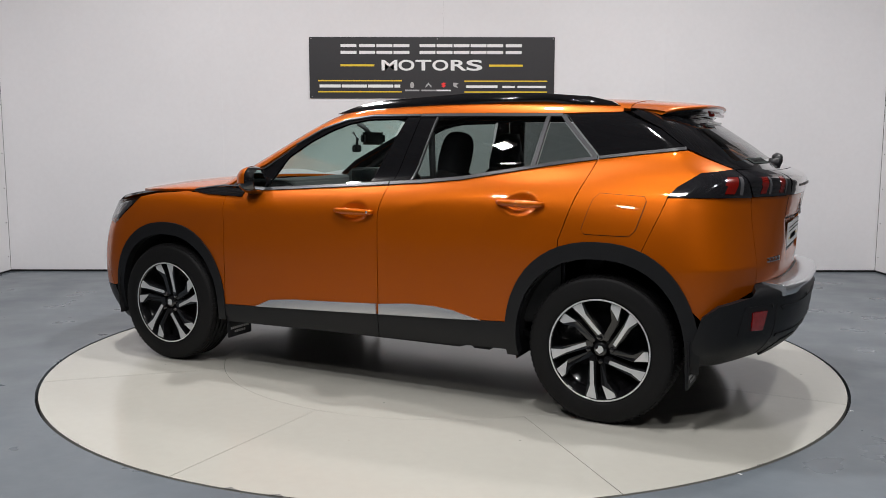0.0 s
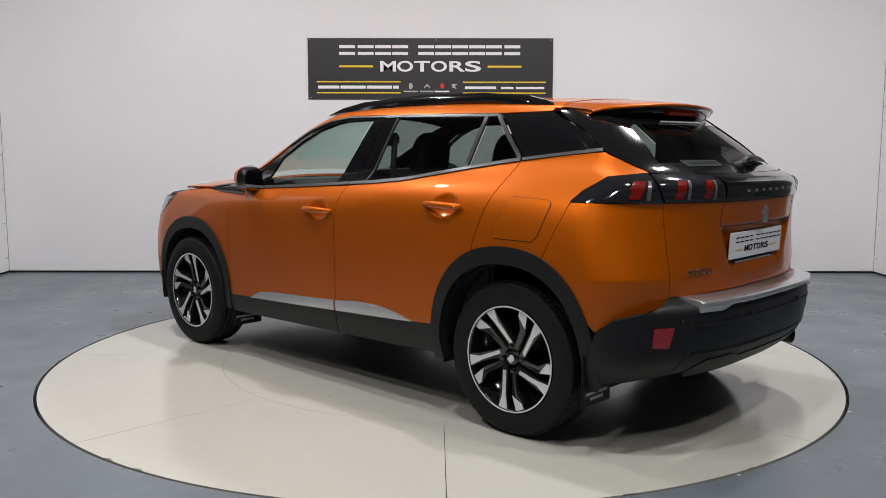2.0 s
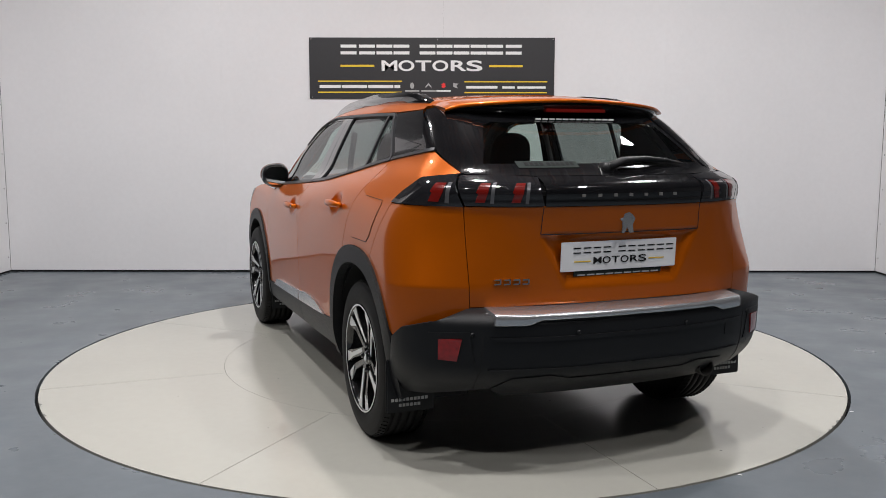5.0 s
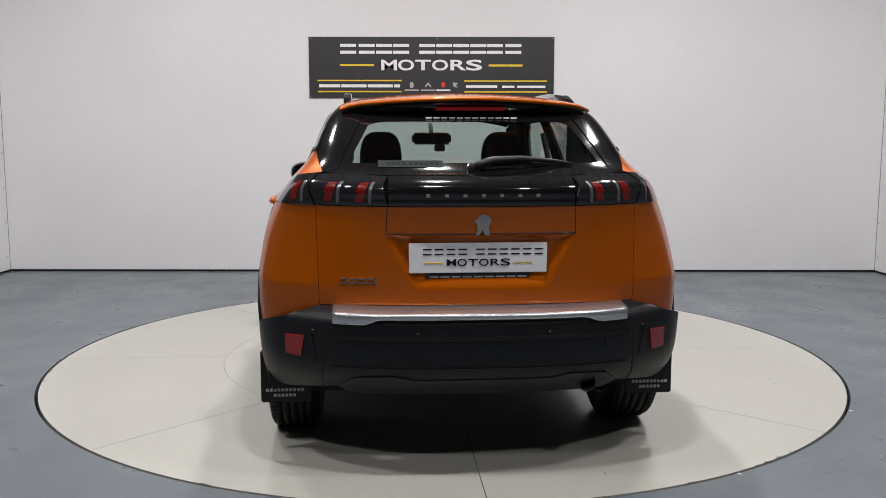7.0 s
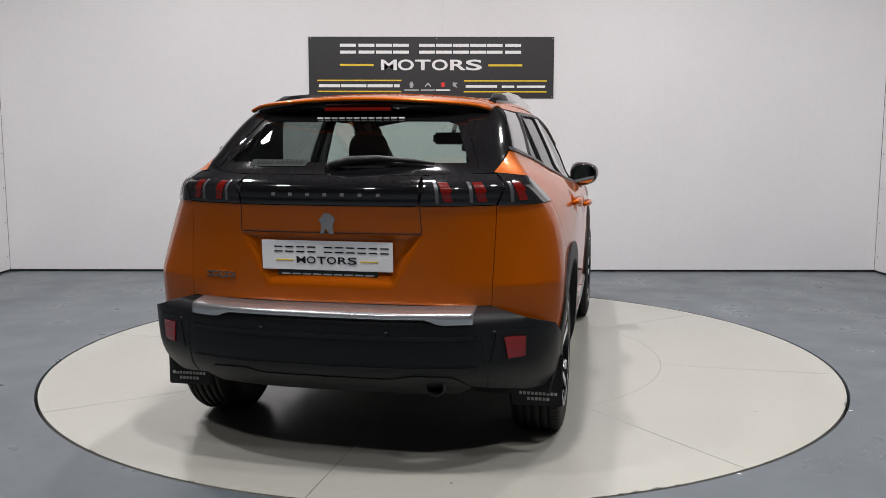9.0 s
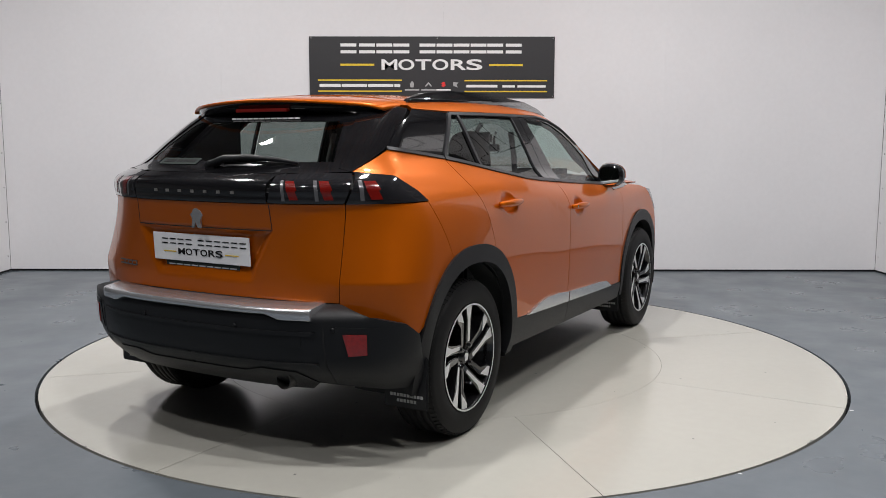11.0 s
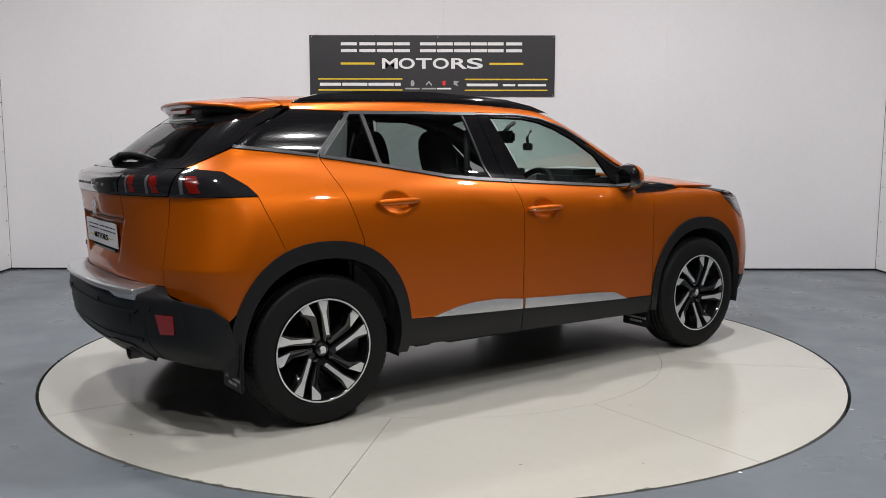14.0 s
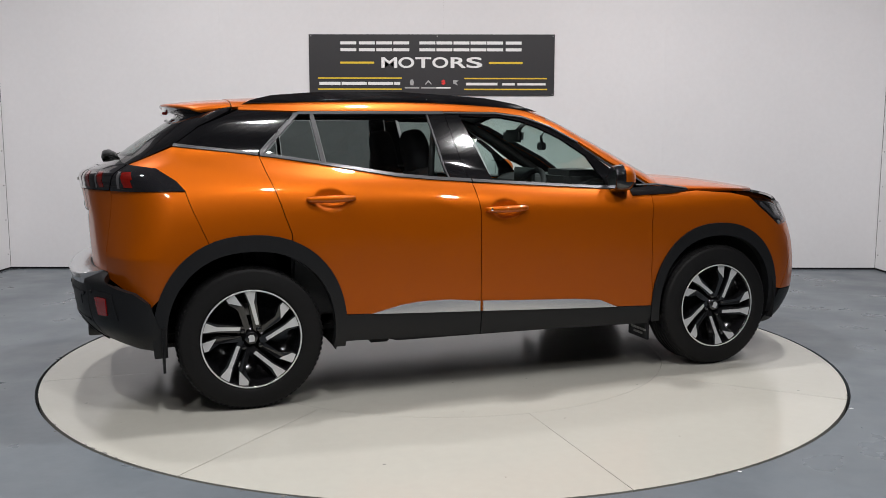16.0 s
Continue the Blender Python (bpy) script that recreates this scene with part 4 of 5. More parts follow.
    part("rear_window", skin(hole, upper, "rear", step=0.014, off=-0.003, thick=0), PANE_REAR, tg, "tinted rear window").visible_shadow = False
    build_spoiler(tg, roof_seam)
    build_wiper(tg)
    # plate, emblem and plain bars for the lettering
    plate = part("plate", boxed(-0.006, 0.0, -0.256, 0.256, -0.056, 0.056, bevel=0.002), PLATE_WHITE, tg, "white dealer plate with black print")
    plate.matrix_basis = pose(-1.912, 0.012, 0.828, 0, -3, 0)
    for i in range(10):
        yy = 0.205 - i * 0.0435 - (0.022 if i > 3 else 0)
        for zz in (0.012, 0.030):
            part("text_bar", boxed(-0.0075, -0.0062, yy - 0.032, yy, zz, zz + 0.0045), BLACK_PRINT, plate)
    for i, ch in enumerate("MOTORS"):
        me = lettering(ch, 0.037, width=0.035, bold=0.005)
        me.transform(pose(-0.0075, 0.1 - 0.04 * i, -0.018, 0, 0, -90))
        part("letter", me, BLACK_PRINT, plate)
    for s in LR:
        part("yellow_line", boxed(-0.0075, -0.0062, min(s * 0.13, s * 0.20), max(s * 0.13, s * 0.20), -0.021, -0.017), YELLOW, plate)
    foot = part("plate_strip", boxed(-0.004, 0.0, -0.195, 0.195, -0.010, 0.010), STICKER, tg, "narrow pale strip under the plate")
    foot.matrix_basis = pose(-1.904, 0.012, 0.762, 0, -3, 0)
    for i in range(9):
        part("text_bar", boxed(-0.0055, -0.0042, 0.18 - i * 0.041 - 0.033, 0.18 - i * 0.041, -0.008, -0.003), GREY_PRINT, foot)
    bm = slab([(-0.026, -0.040), (-0.012, -0.040), (-0.002, -0.012), (0.008, -0.040), (0.028, -0.040), (0.020, -0.010), (0.026, 0.004), (0.034, 0.012), (0.022, 0.030), (0.006, 0.040), (-0.014, 0.036), (-0.020, 0.018), (-0.034, 0.012), (-0.022, 0.004), (-0.018, -0.014)], -0.004, 0.004, bevel=0.0015)
    bmesh.ops.transform(bm, matrix=pose(-1.943, 0.0, 0.953, 0, 0, -90), verts=bm.verts[:])
    part("emblem", bm, SILVER, tg, "small chrome emblem")
    for i in range(7):
        yy = 0.200 - i * 0.0667
        x = float(tail_x(np.array([yy]), np.array([1.058]))[0])
        part("letter_bar", boxed(x - 0.009, x - 0.003, yy - 0.007, yy + 0.007, 1.053, 1.064), STEEL, tg)
    for i in range(4):
        yy = 0.505 - i * 0.034
        x = float(tail_x(np.array([yy]), np.array([0.742]))[0])
        for zz in (0.732, 0.748):
            part("badge_bar", boxed(x - 0.007, x + 0.004, yy - 0.014, yy + 0.014, zz, zz + 0.005), CHROME, tg)
        part("badge_bar", boxed(x - 0.007, x + 0.004, yy - 0.014, yy - 0.008, 0.732, 0.753), CHROME, tg)
    part("latch", boxed(-1.908, -1.88, 0.038, 0.060, 0.900, 0.909, bevel=0.002), DARK_GAP, tg)
    # rear bumper
    end = BEND_R - ARC
    bc = [round_x(bumper, -1.652, 0.523), round_x(bumper, -1.72, 0.572), round_y(bumper, 0.735, 0.607), round_y(bumper, 0.60, 0.645), (end, 0.66)]
    back = part("rear_bumper", skin([round_x(bumper, -1.60, 0.30), round_x(bumper, -1.612, 0.40)] + bc + [(end, 0.385), round_y(bumper, 0.30, 0.385), round_y(bumper, 0.42, 0.36), round_y(bumper, 0.60, 0.33), round_y(bumper, 0.72, 0.305)],
                                    bumper, step=0.025, sides=LR, thick=0.03), PLASTIC, car, "matt black plastic rear bumper")
    part("silver_strip", loading_edge(), SILVER, back, "satin silver loading edge")
    # joints between the bumper's corners and its middle, and two faint folds
    for s in LR:
        part("joint", skin(strip([round_y(bumper, 0.585, z) for z in (0.335, 0.42, 0.5, 0.57)], 0.004), bumper, step=0.02, off=0.0012, thick=0.001, sides=(s,)), DARK_GAP, back)
    part("fold", skin([round_y(bumper, 0.56, 0.552), (end, 0.552), (end, 0.536), round_y(bumper, 0.54, 0.536)], bumper, step=0.02, off=0.005, thick=0.006, sides=LR), PLASTIC, back)
    part("fold", skin([round_y(bumper, 0.56, 0.43), (end, 0.43), (end, 0.418), round_y(bumper, 0.56, 0.418)], bumper, step=0.02, off=0.005, thick=0.006, sides=LR), PLASTIC, back)
    dl = [round_y(bumper, 0.53, 0.345), round_y(bumper, 0.47, 0.392), round_y(bumper, 0.33, 0.40), round_y(bumper, 0.25, 0.383), (end, 0.383), (end, 0.31), round_y(bumper, 0.48, 0.31)]
    part("diffuser", skin(dl, bumper, step=0.025, off=0.004, sides=LR, thick=0.03), PLASTIC, back)
    for s in LR:
        rf = [round_y(bumper, 0.724, 0.543), round_y(bumper, 0.650, 0.545), round_y(bumper, 0.664, 0.462), round_y(bumper, 0.722, 0.466)]
        part("reflector_bezel", skin([(rf[0][0] + 0.03, 0.565), (rf[1][0] - 0.02, 0.572), (rf[2][0] - 0.05, 0.450), (rf[3][0] + 0.05, 0.448)], bumper, step=0.02, off=0.003, sides=(s,)), PLASTIC, back)
        part("reflector", skin(rf, bumper, step=0.02, off=0.008, sides=(s,)), RED, back, "red reflector")
        for yy in (0.24, 0.62):
            x = float(bump_x(np.array([yy]), np.array([0.565]))[0])
            bm = lathe([(0.0, 0.0), (0.009, 0.0), (0.009, 0.004), (0.0, 0.004)], "y", 12)
            bmesh.ops.transform(bm, matrix=pose(x - 0.002, s * yy, 0.562, 0, 0, 90), verts=bm.verts[:])
            part("parking_sensor", bm, PLASTIC, back)
    part("tow_cover", skin([(-0.46, 0.545), (-0.505, 0.545), (-0.505, 0.49), (-0.46, 0.49)], bumper, "rear", step=0.02, off=0.002, thick=0.004), PLASTIC, back)
    bm = lathe([(0.031, -0.10), (0.034, -0.102), (0.036, -0.098), (0.035, 0.12), (0.031, 0.12), (0.031, -0.10)], "y", 28)
    bmesh.ops.transform(bm, matrix=pose(-1.83, -0.405, 0.350, 0, 6, -90), verts=bm.verts[:])
    part("exhaust", bm, DARK_STEEL, car, "short round exhaust pipe")
    # hidden inside: dark tub, underbody, wheel houses
    build_inside(car)
    for x in (HUB_F, HUB_R):
        for s in LR:
            build_wheel(car, x, s)
    return car


def loading_edge():
    """Satin ledge on the bumper: a top that falls back to the tailgate and a low front lip, deeper at its ends."""
    bm = bmesh.new()
    rings = []
    for i in range(65):
        y = -0.548 + 1.096 * i / 64
        q = min(1.0, max(0.0, (abs(y) - 0.37) / 0.07))
        low = 0.614 - 0.020 * q * q * (3 - 2 * q)
        base = 0.46 * abs(y) ** 3 - 2.015
        prof = [(0.022, low), (-0.002, low), (-0.007, low + 0.004), (-0.008, 0.628), (-0.003, 0.636), (0.006, 0.639), (0.030, 0.642), (0.092, 0.650), (0.092, 0.630)]
        rings.append([bm.verts.new((base + x, y, z)) for x, z in prof])
    for a, b in zip(rings, rings[1:]):
        for k in range(8):
            bm.faces.new((a[k], b[k], b[k + 1], a[k + 1]))
    bm.faces.new(rings[0])
    bm.faces.new(rings[-1][::-1])
    for f in bm.faces:
        f.smooth = len(f.verts) == 4
    return bm


def build_mirror(car, s):
    """Door mirror: black shell, painted cap over its front and top, glass facing back."""
    cx, cy, cz = 0.715, s * 0.815, 1.046

    def shell(scale, keep, x_back):
        bm = bmesh.new()
        bmesh.ops.create_uvsphere(bm, u_segments=36, v_segments=20, radius=1.0)
        for v in bm.verts:
            x, y, z = v.co
            y = math.copysign(abs(y) ** 0.8, y)
            z = math.copysign(abs(z) ** 0.75, z)
            k = 1 - 0.16 * y * s
            v.co = Vector((cx + 0.080 * scale * max(x, x_back) - 0.018 * y * s, cy + 0.088 * scale * y, cz + 0.074 * scale * z * k + 0.004 * y * s))
        bmesh.ops.delete(bm, geom=[f for f in bm.faces if not keep(f.calc_center_median())], context="FACES")
        return smooth_all(bm)

    mirror = part("door_mirror", shell(1.0, lambda c: True, -0.62), GLOSS, car, "door mirror with an orange cap and a black shell")
    part("painted_cap", shell(1.03, lambda c: c.x > cx + 0.004 - 0.018 * (c.y - cy) * s / 0.088 and c.z > cz - 0.016, -0.5), PAINT, mirror, "orange cap")
    y0, y1 = sorted((s * 0.66, s * 0.80))
    part("mirror_arm", boxed(0.69, 0.77, y0, y1, 0.968, 0.998, bevel=0.012), GLOSS, mirror)
    pts = []
    for i in range(28):
        a = 2 * math.pi * i / 28
        c, q = math.cos(a), math.sin(a)
        pts.append((math.copysign(abs(c) ** 0.65, c) * 0.067, math.copysign(abs(q) ** 0.7, q) * 0.056))
    bm = bmesh.new()
    bm.faces.new([bm.verts.new((0.0, a, b)) for a, b in pts])
    bmesh.ops.transform(bm, matrix=pose(cx - 0.0515, cy, cz + 0.002, 0, 0, s * 10.8), verts=bm.verts[:])
    part("mirror_glass", bm, MIRROR, mirror, "mirror glass")


def build_spoiler(tg, seam):
    """Roof spoiler: painted top and black wings below."""
    n = 24
    verts, faces = [], []
    cols = []
    for i in range(n + 1):
        y = -0.525 + 1.05 * i / n
        edge = -1.555 + 0.155 * (abs(y) / 0.525) ** 3.0
        col = []
        for k in range(9):
            q = k / 8
            x = (seam - 0.0022) + (edge - seam) * q
            drop = 0.012 * max(0.0, (abs(y) - 0.44) / 0.085) ** 2
            col.append((x, y, float(roof_z(x, y)) - 0.008 * q ** 3 - drop - 0.002))
        x, yy, z = col[-1]
        col += [(x - 0.003, yy, z - 0.004), (x - 0.001, yy, z - 0.011), (x + 0.010, yy * 0.995, z - 0.013), (x + 0.02, yy * 0.99, z - 0.013)]
        cols.append(len(verts))
        verts += col
    m = 13
    for i in range(n):
        for k in range(m - 1):
            a, b = cols[i] + k, cols[i + 1] + k
            faces.append((a, b, b + 1, a + 1))
    for c in (cols[0], cols[-1]):
        faces.append(tuple(range(c, c + m)))
    sp = part("spoiler", mesh_of("spoiler", verts, faces, smooth=True), PAINT, tg)
    bm = bmesh.new()
    rows = []
    for i in range(n + 1):
        y = -0.518 + 1.036 * i / n
        edge = -1.549 + 0.155 * (abs(y) / 0.518) ** 3.0
        z = float(roof_z(edge, y)) - 0.0205
        rows.append([bm.verts.new(p) for p in ((edge, y, z), (edge + 0.010, y * 0.99, z - 0.026), (edge + 0.05, y * 0.97, z - 0.042), (edge + 0.13, y * 0.95, z - 0.045), (edge + 0.15, y * 0.95, z + 0.003))])
    for a, b in zip(rows, rows[1:]):
        for k in range(4):
            bm.faces.new((a[k], b[k], b[k + 1], a[k + 1]))
    for r in (rows[0], rows[-1]):
        bm.faces.new(r)
    part("under_spoiler", smooth_all(bm), GLOSS, sp, "gloss black underside of the spoiler")
    part("brake_light", boxed(-1.552, -1.525, -0.140, 0.140, 1.374, 1.389, bevel=0.003), LAMP_RED, sp, "dark red high brake light")
    for i in range(12):
        y = 0.178 - i * 0.0315
        x = float(tail_x(np.array([y]), np.array([1.346]))[0])
        part("text_bar", boxed(x - 0.009, x - 0.004, y - 0.024, y, 1.344, 1.350), WHITE, sp)
    film = part("window_film", skin([(0.375, 1.156), (0.131, 1.156), (0.131, 1.180), (0.375, 1.180)], upper, "rear", step=0.02, off=0.0015, thick=0.001), STICKER, tg, "pale film strip on the rear window")
    for i in range(10):
        y = 0.345 - i * 0.0195 - (0.008 if i > 3 else 0.0)
        part("text_bar", skin([(y, 1.163), (y - 0.014, 1.163), (y - 0.014, 1.174), (y, 1.174)], upper, "rear", step=0.02, off=0.003, thick=0.001), BLACK_PRINT, film)


def build_wiper(tg):
    x, z = -1.80, 1.152
    bm = tube([(x - 0.035, 0.02, z + 0.005), (x - 0.03, -0.05, z + 0.03), (x - 0.012, -0.16, z + 0.036), (x + 0.015, -0.28, z + 0.028), (x + 0.03, -0.37, z + 0.016)], [0.022, 0.02, 0.016, 0.012, 0.006], 10, 0.8)
    arm = part("wiper_arm", bm, PLASTIC, tg, "black rear wiper")
    part("wiper_blade", tube([(x - 0.022, -0.04, z + 0.012), (x - 0.01, -0.16, z + 0.018), (x + 0.022, -0.30, z + 0.008), (x + 0.05, -0.40, z - 0.004)], 0.007, 6), RUBBER, arm)
    bm = lathe([(0.0, -0.01), (0.020, -0.01), (0.024, 0.0), (0.024, 0.045), (0.0, 0.045)], "y", 20)
    bmesh.ops.transform(bm, matrix=pose(x - 0.04, 0.02, z, 0, 0, -90), verts=bm.verts[:])
    part("wiper_pivot", bm, PLASTIC, arm)


def pad(c, half, m):
    """A soft cushion, rounder at its top than at its foot."""
    bm = bmesh.new()
    bmesh.ops.create_uvsphere(bm, u_segments=28, v_segments=18, radius=1.0)
    for v in bm.verts:
        x, y, z = (math.copysign(abs(q) ** 0.62, q) for q in v.co)
        k = 1 - 0.10 * max(z, 0.0)
        v.co = m @ Vector((c[0] + half[0] * x, c[1] + half[1] * y * k, c[2] + half[2] * z))
    return smooth_all(bm)


def build_inside(car):
    """Dark shell behind the gaps, wheel houses, floor, seats and dashboard."""
    e0, e1 = BEND_R - ARC, BEND_F + ARC
    ra, fa = arch(ARCH_R, 0.39, 0.41, 0, 180, 16, 2.0), arch(ARCH_F, 0.385, 0.40, 0, 180, 16, 2.0)
    ra = [round_x(upper, x, z) for x, z in ra]
    for s in (1, -1):
        low = [(x, 0.255) for x in (0.95, 0.5, 0.0, -0.5, -0.80)]
        part("inner_shell", skin([(1.0, 0.96), (0.955, 0.335)] + low[1:-1] + [(-0.812, 0.345)] + ra[1:-1] + [round_x(upper, -1.60, 0.345), round_x(upper, -1.62, 0.62), (e0, 0.66), (e0, 1.02), round_x(upper, -1.62, 1.10), round_x(upper, -1.52, 1.19)] + [round_x(upper, x, belt(x) - 0.012) for x in (-1.35, -1.1, -0.85, -0.6, -0.3, 0.0, 0.4, 0.75)], upper, off=-0.028, thick=0, step=0.05, sides=(s,)), LINER, car)
        for c, x in ((ARCH_R, HUB_R), (ARCH_F, HUB_F)):
            bm = bmesh.new()
            prof = [(0.50, 0.40), (0.56, 0.405), (0.70, 0.405), (0.815, 0.40)]
            rings = []
            for i in range(25):
                a = radians(-14 + 208 * i / 24)
                rings.append([bm.verts.new((c[0] + r * math.cos(a), s * y, c[1] + r * math.sin(a))) for y, r in prof])
            hub = bm.verts.new((c[0], s * 0.50, c[1]))
            for a, b in zip(rings, rings[1:]):
                for k in range(3):
                    bm.faces.new((a[k], b[k], b[k + 1], a[k + 1]))
                bm.faces.new((a[0], b[0], hub))
            part("wheel_house", smooth_all(bm), LINER, car)
    part("underbody", boxed(-1.60, 1.72, -0.55, 0.55, 0.255, 0.30, bevel=0.02), LINER, car)
    for s in (1, -1):
        y0, y1 = sorted((s * 0.55, s * 0.76))
        part("rocker", boxed(-0.76, 0.92, y0, y1, 0.272, 0.31, bevel=0.012), LINER, car)
        y0, y1 = sorted((s * 0.55, s * 0.63))
        for x in (0.25, -0.55):
            part("jack_point", boxed(x - 0.05, x + 0.05, y0, y1, 0.225, 0.262, bevel=0.006), LINER, car)
    part("cabin_floor", boxed(-1.75, 1.0, -0.70, 0.70, 0.33, 0.36), LINER, car)
    part("headliner", skin([(0.40, 0.48), (-0.4, 0.51), (-1.36, 0.49), (-1.36, -0.49), (-0.4, -0.51), (0.40, -0.48)], upper, "top", off=-0.035, thick=0.01, step=0.08), DASH, car)
    # seats
    for s in (1, -1):
        seat = part("seat_cushion", boxed(-0.36, 0.20, s * 0.335 - 0.25, s * 0.335 + 0.25, 0.42, 0.60, bevel=0.06), CLOTH, car, "dark cloth front seat")
        lean = pose(-0.13, s * 0.335, 0.56, 0, -13, 0)
        part("backrest", pad((0, 0, 0.27), (0.085, 0.235, 0.30), lean), CLOTH, seat)
        part("headrest", pad((0.01, 0, 0.625), (0.065, 0.115, 0.135), lean), CLOTH, seat)
        path = [(1.0, 0.622, 0.985), (0.86, 0.612, 1.075), (0.70, 0.592, 1.175), (0.54, 0.568, 1.265), (0.40, 0.54, 1.335), (0.26, 0.515, 1.375), (0.10, 0.505, 1.392)]
        part("pillar_cover", tube([(x, s * y, z) for x, y, z in path], 0.024, 10), DASH, car)
    bench = part("rear_bench", boxed(-1.12, -0.58, -0.62, 0.62, 0.42, 0.60, bevel=0.06), CLOTH, car, "dark cloth rear bench")
    lean = pose(-1.10, 0, 0.58, 0, -20, 0)
    part("backrest", boxed(-0.07, 0.07, -0.62, 0.62, 0.0, 0.56, bevel=0.05, m=lean), CLOTH, bench)
    for y in (-0.38, 0.0, 0.38):
        part("headrest", pad((0.0, y, 0.52), (0.055, 0.125, 0.075 if y else 0.06), lean), CLOTH, bench)
    for s in (1, -1):
        part("rear_pillar_lining", slab([(-1.12, 1.0), (-1.66, 1.0), (-1.60, 1.12), (-1.30, 1.33), (-1.12, 1.36)], *sorted((s * 0.495, s * 0.55)), bevel=0.01), DASH, car)
    part("parcel_shelf", boxed(-1.74, -1.22, -0.56, 0.56, 1.00, 1.02, bevel=0.006), DASH, car)
    # dashboard, wheel, screen, mirror
    bm = bmesh.new()
    prof = [(0.62, 0.62), (0.56, 0.86), (0.58, 0.985), (0.66, 1.035), (0.90, 1.040), (1.06, 0.985), (1.10, 0.60)]
    ends = [[bm.verts.new((x, y, z)) for x, z in prof] for y in (-0.60, 0.60)]
    bm.faces.new(ends[0])
    bm.faces.new(ends[1][::-1])
    for i in range(len(prof)):
        j = (i + 1) % len(prof)
        bm.faces.new((ends[0][i], ends[1][i], ends[1][j], ends[0][j]))
    bmesh.ops.bevel(bm, geom=bm.edges[:], offset=0.02, segments=2, affect="EDGES", clamp_overlap=True)
    dash = part("dashboard", bm, DASH, car, "dark grey dashboard")
    part("instrument_hood", boxed(0.54, 0.80, -0.54, -0.20, 0.97, 1.085, bevel=0.035), DASH, dash)
    part("screen", boxed(0.525, 0.545, -0.13, 0.14, 0.95, 1.085, bevel=0.006, m=pose(0, 0, 0)), SCREEN, dash, "grey centre screen")
    bm = lathe([(0.165 + 0.016 * math.cos(a), 0.016 * math.sin(a)) for a in [2 * math.pi * k / 10 for k in range(11)]], "z", 40)
    turn = pose(0.38, -0.37, 0.93, 0, -66, 0)
    bmesh.ops.transform(bm, matrix=turn, verts=bm.verts[:])
    wheel = part("steering_wheel", bm, DASH, car, "dark leather steering wheel")
    part("wheel_hub", boxed(-0.07, 0.07, -0.075, 0.075, -0.03, 0.02, bevel=0.02, m=turn), DASH, wheel)
    for y in (-1, 1):
        part("wheel_spoke", boxed(-0.02, 0.02, min(y * 0.06, y * 0.16), max(y * 0.06, y * 0.16), -0.01, 0.01, bevel=0.004, m=turn), DASH, wheel)
    part("rear_view_mirror", boxed(0.44, 0.475, -0.125, 0.125, 1.235, 1.31, bevel=0.015, m=pose(0, 0, 0)), DASH, car, "dark interior mirror")
    part("mirror_stalk", tube([(0.47, 0, 1.29), (0.52, 0, 1.34), (0.56, 0, 1.36)], 0.014, 8), DASH, car)
    part("dash_camera", boxed(0.60, 0.63, -0.10, -0.03, 1.19, 1.235, bevel=0.006), PLASTIC, car, "small black dash camera")
    part("camera_stalk", tube([(0.615, -0.065, 1.235), (0.61, -0.065, 1.27), (0.64, -0.065, 1.31)], 0.009, 8), PLASTIC, car)
    for s in (1, -1):
        y0, y1 = sorted((s * 0.655, s * 0.70))
        part("door_card", boxed(-1.0, 0.75, y0, y1, 0.40, 0.99, bevel=0.015), DASH, car)
        part("seat_belt", tube([(-0.24, s * 0.57, 1.30), (-0.26, s * 0.60, 1.15), (-0.28, s * 0.62, 0.85)], 0.016, 6, 1.0), DASH, car)


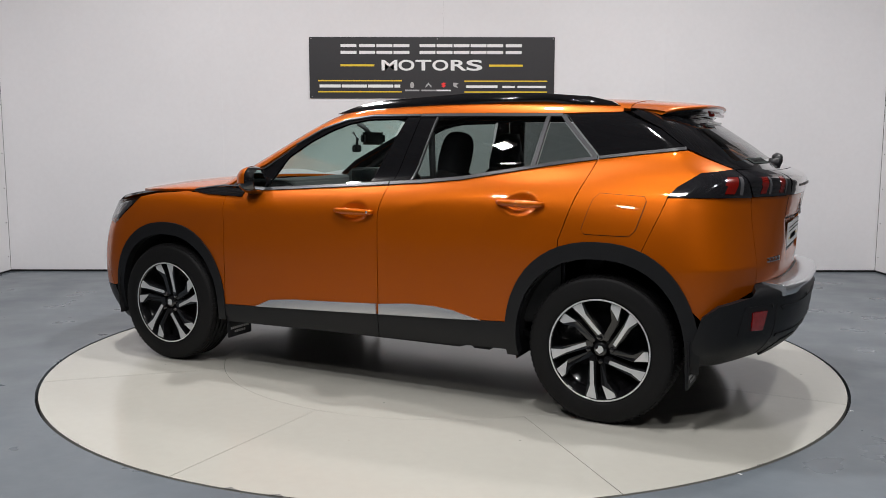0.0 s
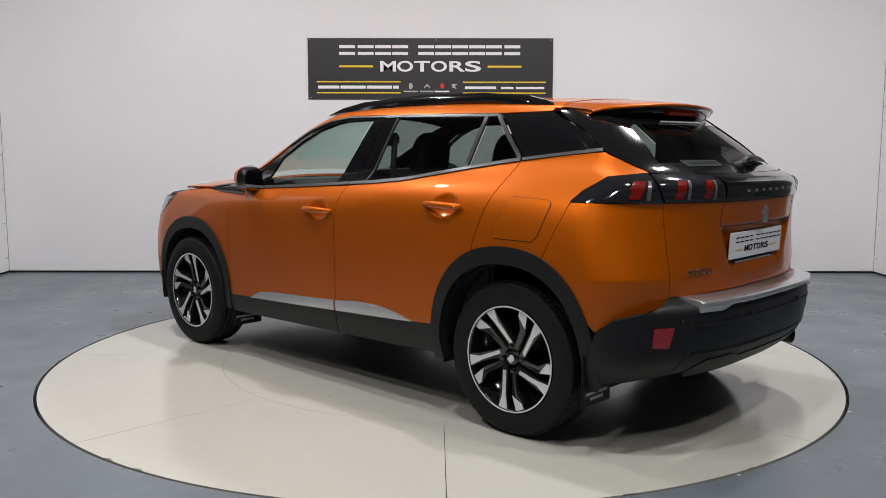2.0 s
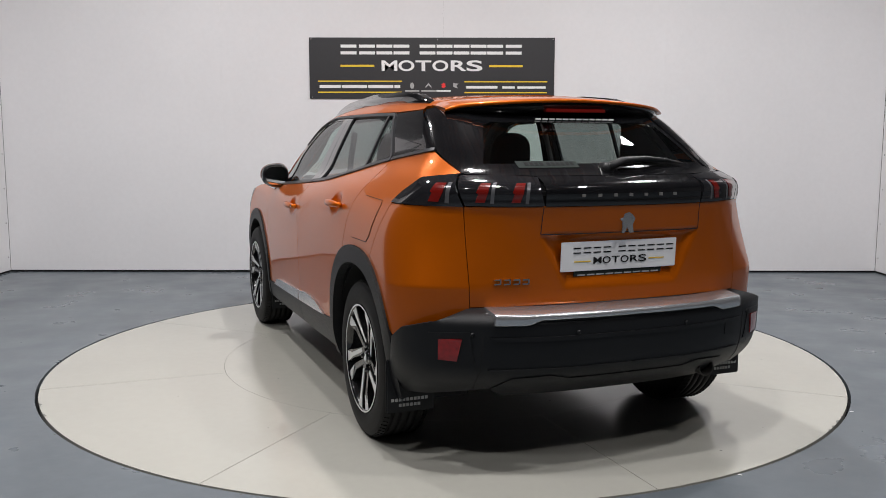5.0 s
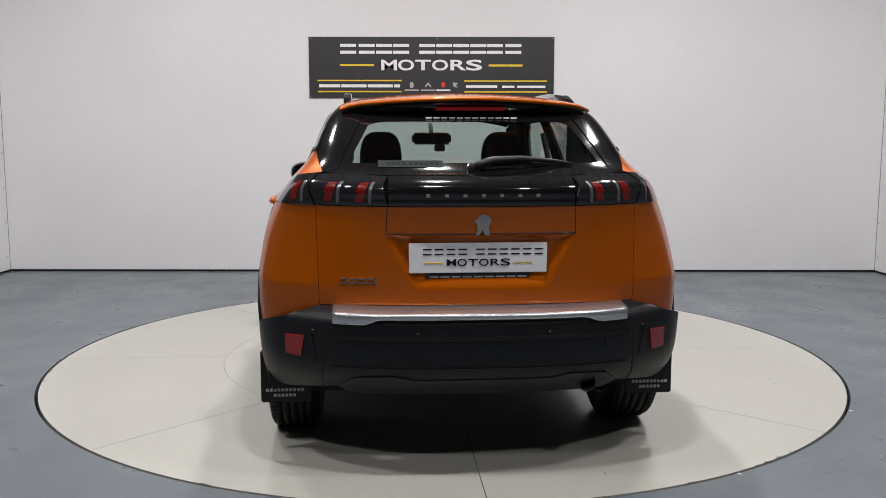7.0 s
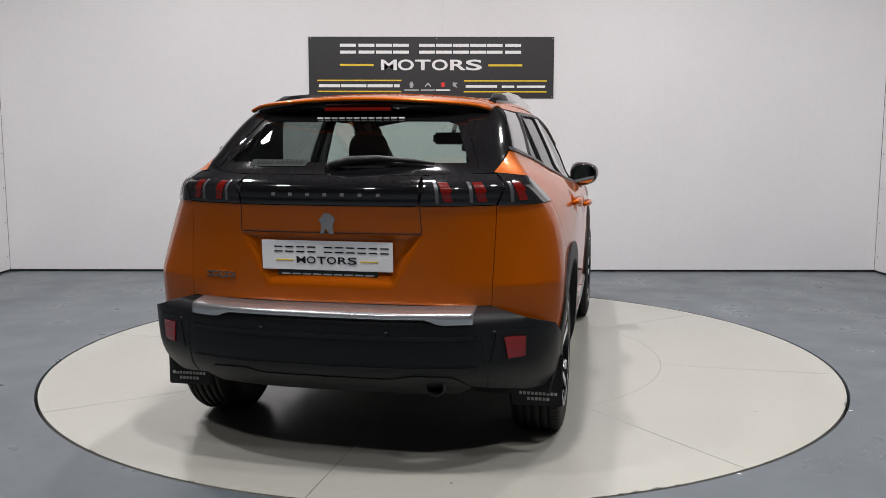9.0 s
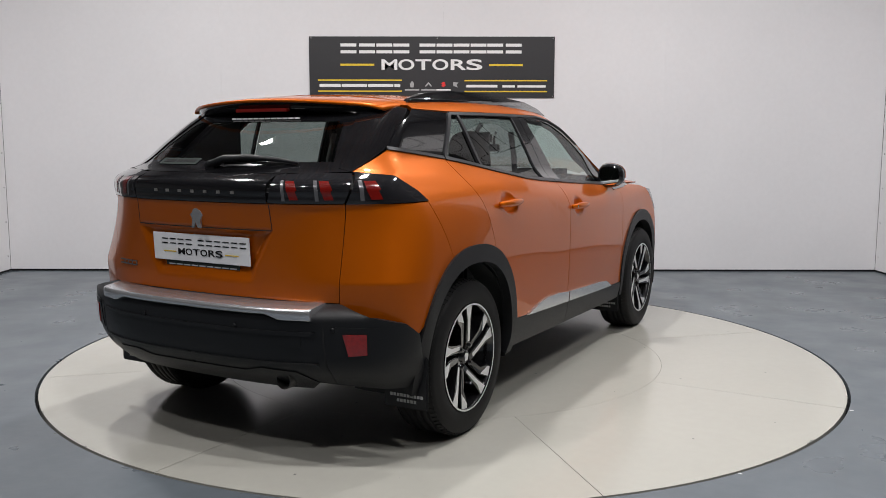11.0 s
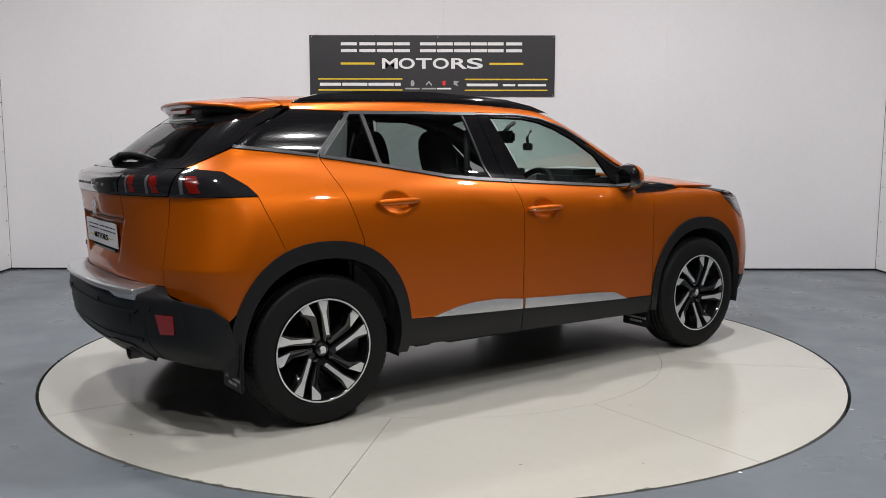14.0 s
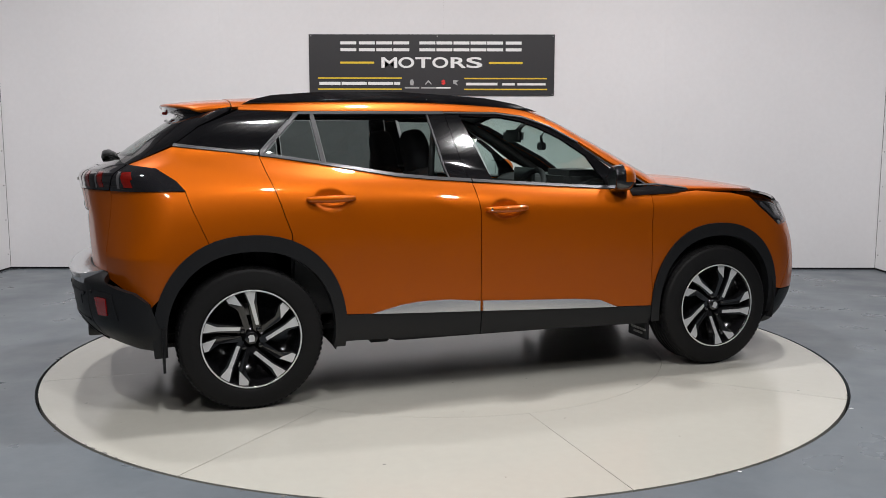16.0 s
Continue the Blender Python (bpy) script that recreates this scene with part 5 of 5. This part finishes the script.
def build_wheel(car, x, s):
    """Tyre, two-tone alloy rim with five pairs of spokes, brake."""
    y_out = 0.838
    c = pose(x, s * (y_out - 0.1075), HUB_Z) @ pose(0, 0, 0, 0, ((-3.4 if x > 0 else -40.4) if s > 0 else (-26.4 if x > 0 else 4.0)), 0 if s > 0 else 180)
    root = part("wheel", lathe([(0.030, 0.02), (0.220, 0.0), (0.220, -0.09), (0.228, -0.10), (0.228, 0.098), (0.2325, 0.1035), (0.2325, 0.1055), (0.2245, 0.1055), (0.220, 0.096), (0.212, 0.07), (0.206, 0.02), (0.030, 0.02)], "y", 72), RIM_BLACK, car, "two-tone black and silver alloy wheel")
    root.matrix_basis = c
    r = TYRE
    prof = [(0.230, -0.095), (0.245, -0.106), (0.285, -0.108), (0.318, -0.100), (r - 0.006, -0.088), (r, -0.07)]
    for g in (-0.05, -0.017, 0.017, 0.05):
        prof += [(r, g - 0.004), (r - 0.006, g - 0.003), (r - 0.006, g + 0.003), (r, g + 0.004)]
    prof += [(r, 0.07), (r - 0.006, 0.088), (0.318, 0.100), (0.312, 0.1015), (0.285, 0.108), (0.262, 0.1085), (0.248, 0.106), (0.235, 0.103), (0.230, 0.095)]
    tyre = part("tyre", lathe(prof, "y", 96), RUBBER, root, "black road tyre")
    bm = bmesh.new()
    for i in range(80):
        a = 2 * math.pi * i / 80
        for side in (1, -1):
            m = Matrix.Rotation(a + (0.02 if side > 0 else 0), 4, "Y") @ pose(r - 0.0065, side * 0.0800, 0, 0, 0, side * 24)
            box(bm, -0.006, 0.006, -0.012, 0.012, -0.0075, 0.0075, m=m)
    part("tread", bm, RUBBER, root)["kind"] = "stuff"
    part("rim_edge", lathe([(0.2245, 0.1062), (0.2305, 0.1066), (0.2315, 0.1058), (0.2245, 0.1052), (0.2245, 0.1062)], "y", 72), MACHINED, root, "bright machined rim edge")
    for k in range(5):
        m = Matrix.Rotation(radians(72 * k), 4, "Y")

        def plate(poly, y0, y1, mat, name, bevel=0.0, slope_in=0.0):
            bm = slab(poly, y0, y1, bevel)
            for v in bm.verts:
                q = math.hypot(v.co.x, v.co.z)
                v.co.y -= slope_in * max(0.0, (0.2 - q) / 0.2)
                v.co = m @ v.co
            part(name, bm, mat, root)
        # black spokes with bright outer faces
        plate([(-0.050, 0.030), (-0.016, 0.030), (-0.001, 0.160), (0.018, 0.224), (-0.044, 0.221), (-0.034, 0.165)], 0.05, 0.0985, RIM_BLACK, "spoke", 0.004, 0.03)
        plate([(0.000, 0.045), (0.026, 0.038), (0.045, 0.140), (0.094, 0.176), (0.101, 0.198), (0.058, 0.2175), (0.022, 0.155)], 0.045, 0.0975, RIM_BLACK, "spoke", 0.004, 0.03)
        plate([(-0.041, 0.060), (-0.025, 0.060), (-0.008, 0.160), (0.012, 0.2245), (-0.037, 0.2215), (-0.026, 0.168)], 0.0975, 0.1005, MACHINED, "bright_face", 0.0, 0.03)
        plate([(0.097, 0.196), (0.060, 0.2165), (0.029, 0.158), (0.088, 0.179)], 0.0965, 0.0995, MACHINED, "bright_face", 0.0, 0.03)
    for k in range(4):
        a = radians(45 + 90 * k)
        bm = lathe([(0.0, 0.088), (0.008, 0.088), (0.0135, 0.078), (0.0135, 0.055), (0.0, 0.055)], "y", 14)
        bmesh.ops.translate(bm, vec=(0.054 * math.cos(a), 0, 0.054 * math.sin(a)), verts=bm.verts[:])
        part("wheel_bolt", bm, GLOSS, root)
    part("hub_cap", lathe([(0.0, 0.084), (0.026, 0.083), (0.031, 0.078), (0.035, 0.06), (0.060, 0.055), (0.075, 0.045), (0.0, 0.045)], "y", 32), RIM_BLACK, root)
    part("hub_emblem", slab([(-0.012, -0.016), (0.013, -0.016), (0.010, 0.0), (0.016, 0.008), (0.004, 0.018), (-0.010, 0.014), (-0.016, 0.004)], 0.084, 0.0855), MACHINED, root)
    part("brake_disc", lathe([(0.05, -0.01), (0.135, -0.01), (0.135, 0.012), (0.05, 0.012), (0.05, -0.01)], "y", 48), STEEL, root)
    return root


car = build_car()


# ---- what moves: turntable and car turn together ----
def motions():
    turn = [(0, 153.07), (1, 144.73), (2, 136.49), (3, 128.3), (4, 120.1), (5, 111.87), (6, 103.56), (7, 95.19), (8, 86.79), (9, 78.22),
            (10, 69.65), (11, 61.06), (12, 52.49), (13, 43.96), (14, 35.52), (15, 27.27), (16, 19.21)]
    walk(table, [(t, pose(0, 0, 0, 0, 0, a)) for t, a in turn])
    walk(car, [(t, pose(0, 0, 0, 0, 0, a) @ pose(0, 0.03, 0)) for t, a in turn])


motions()
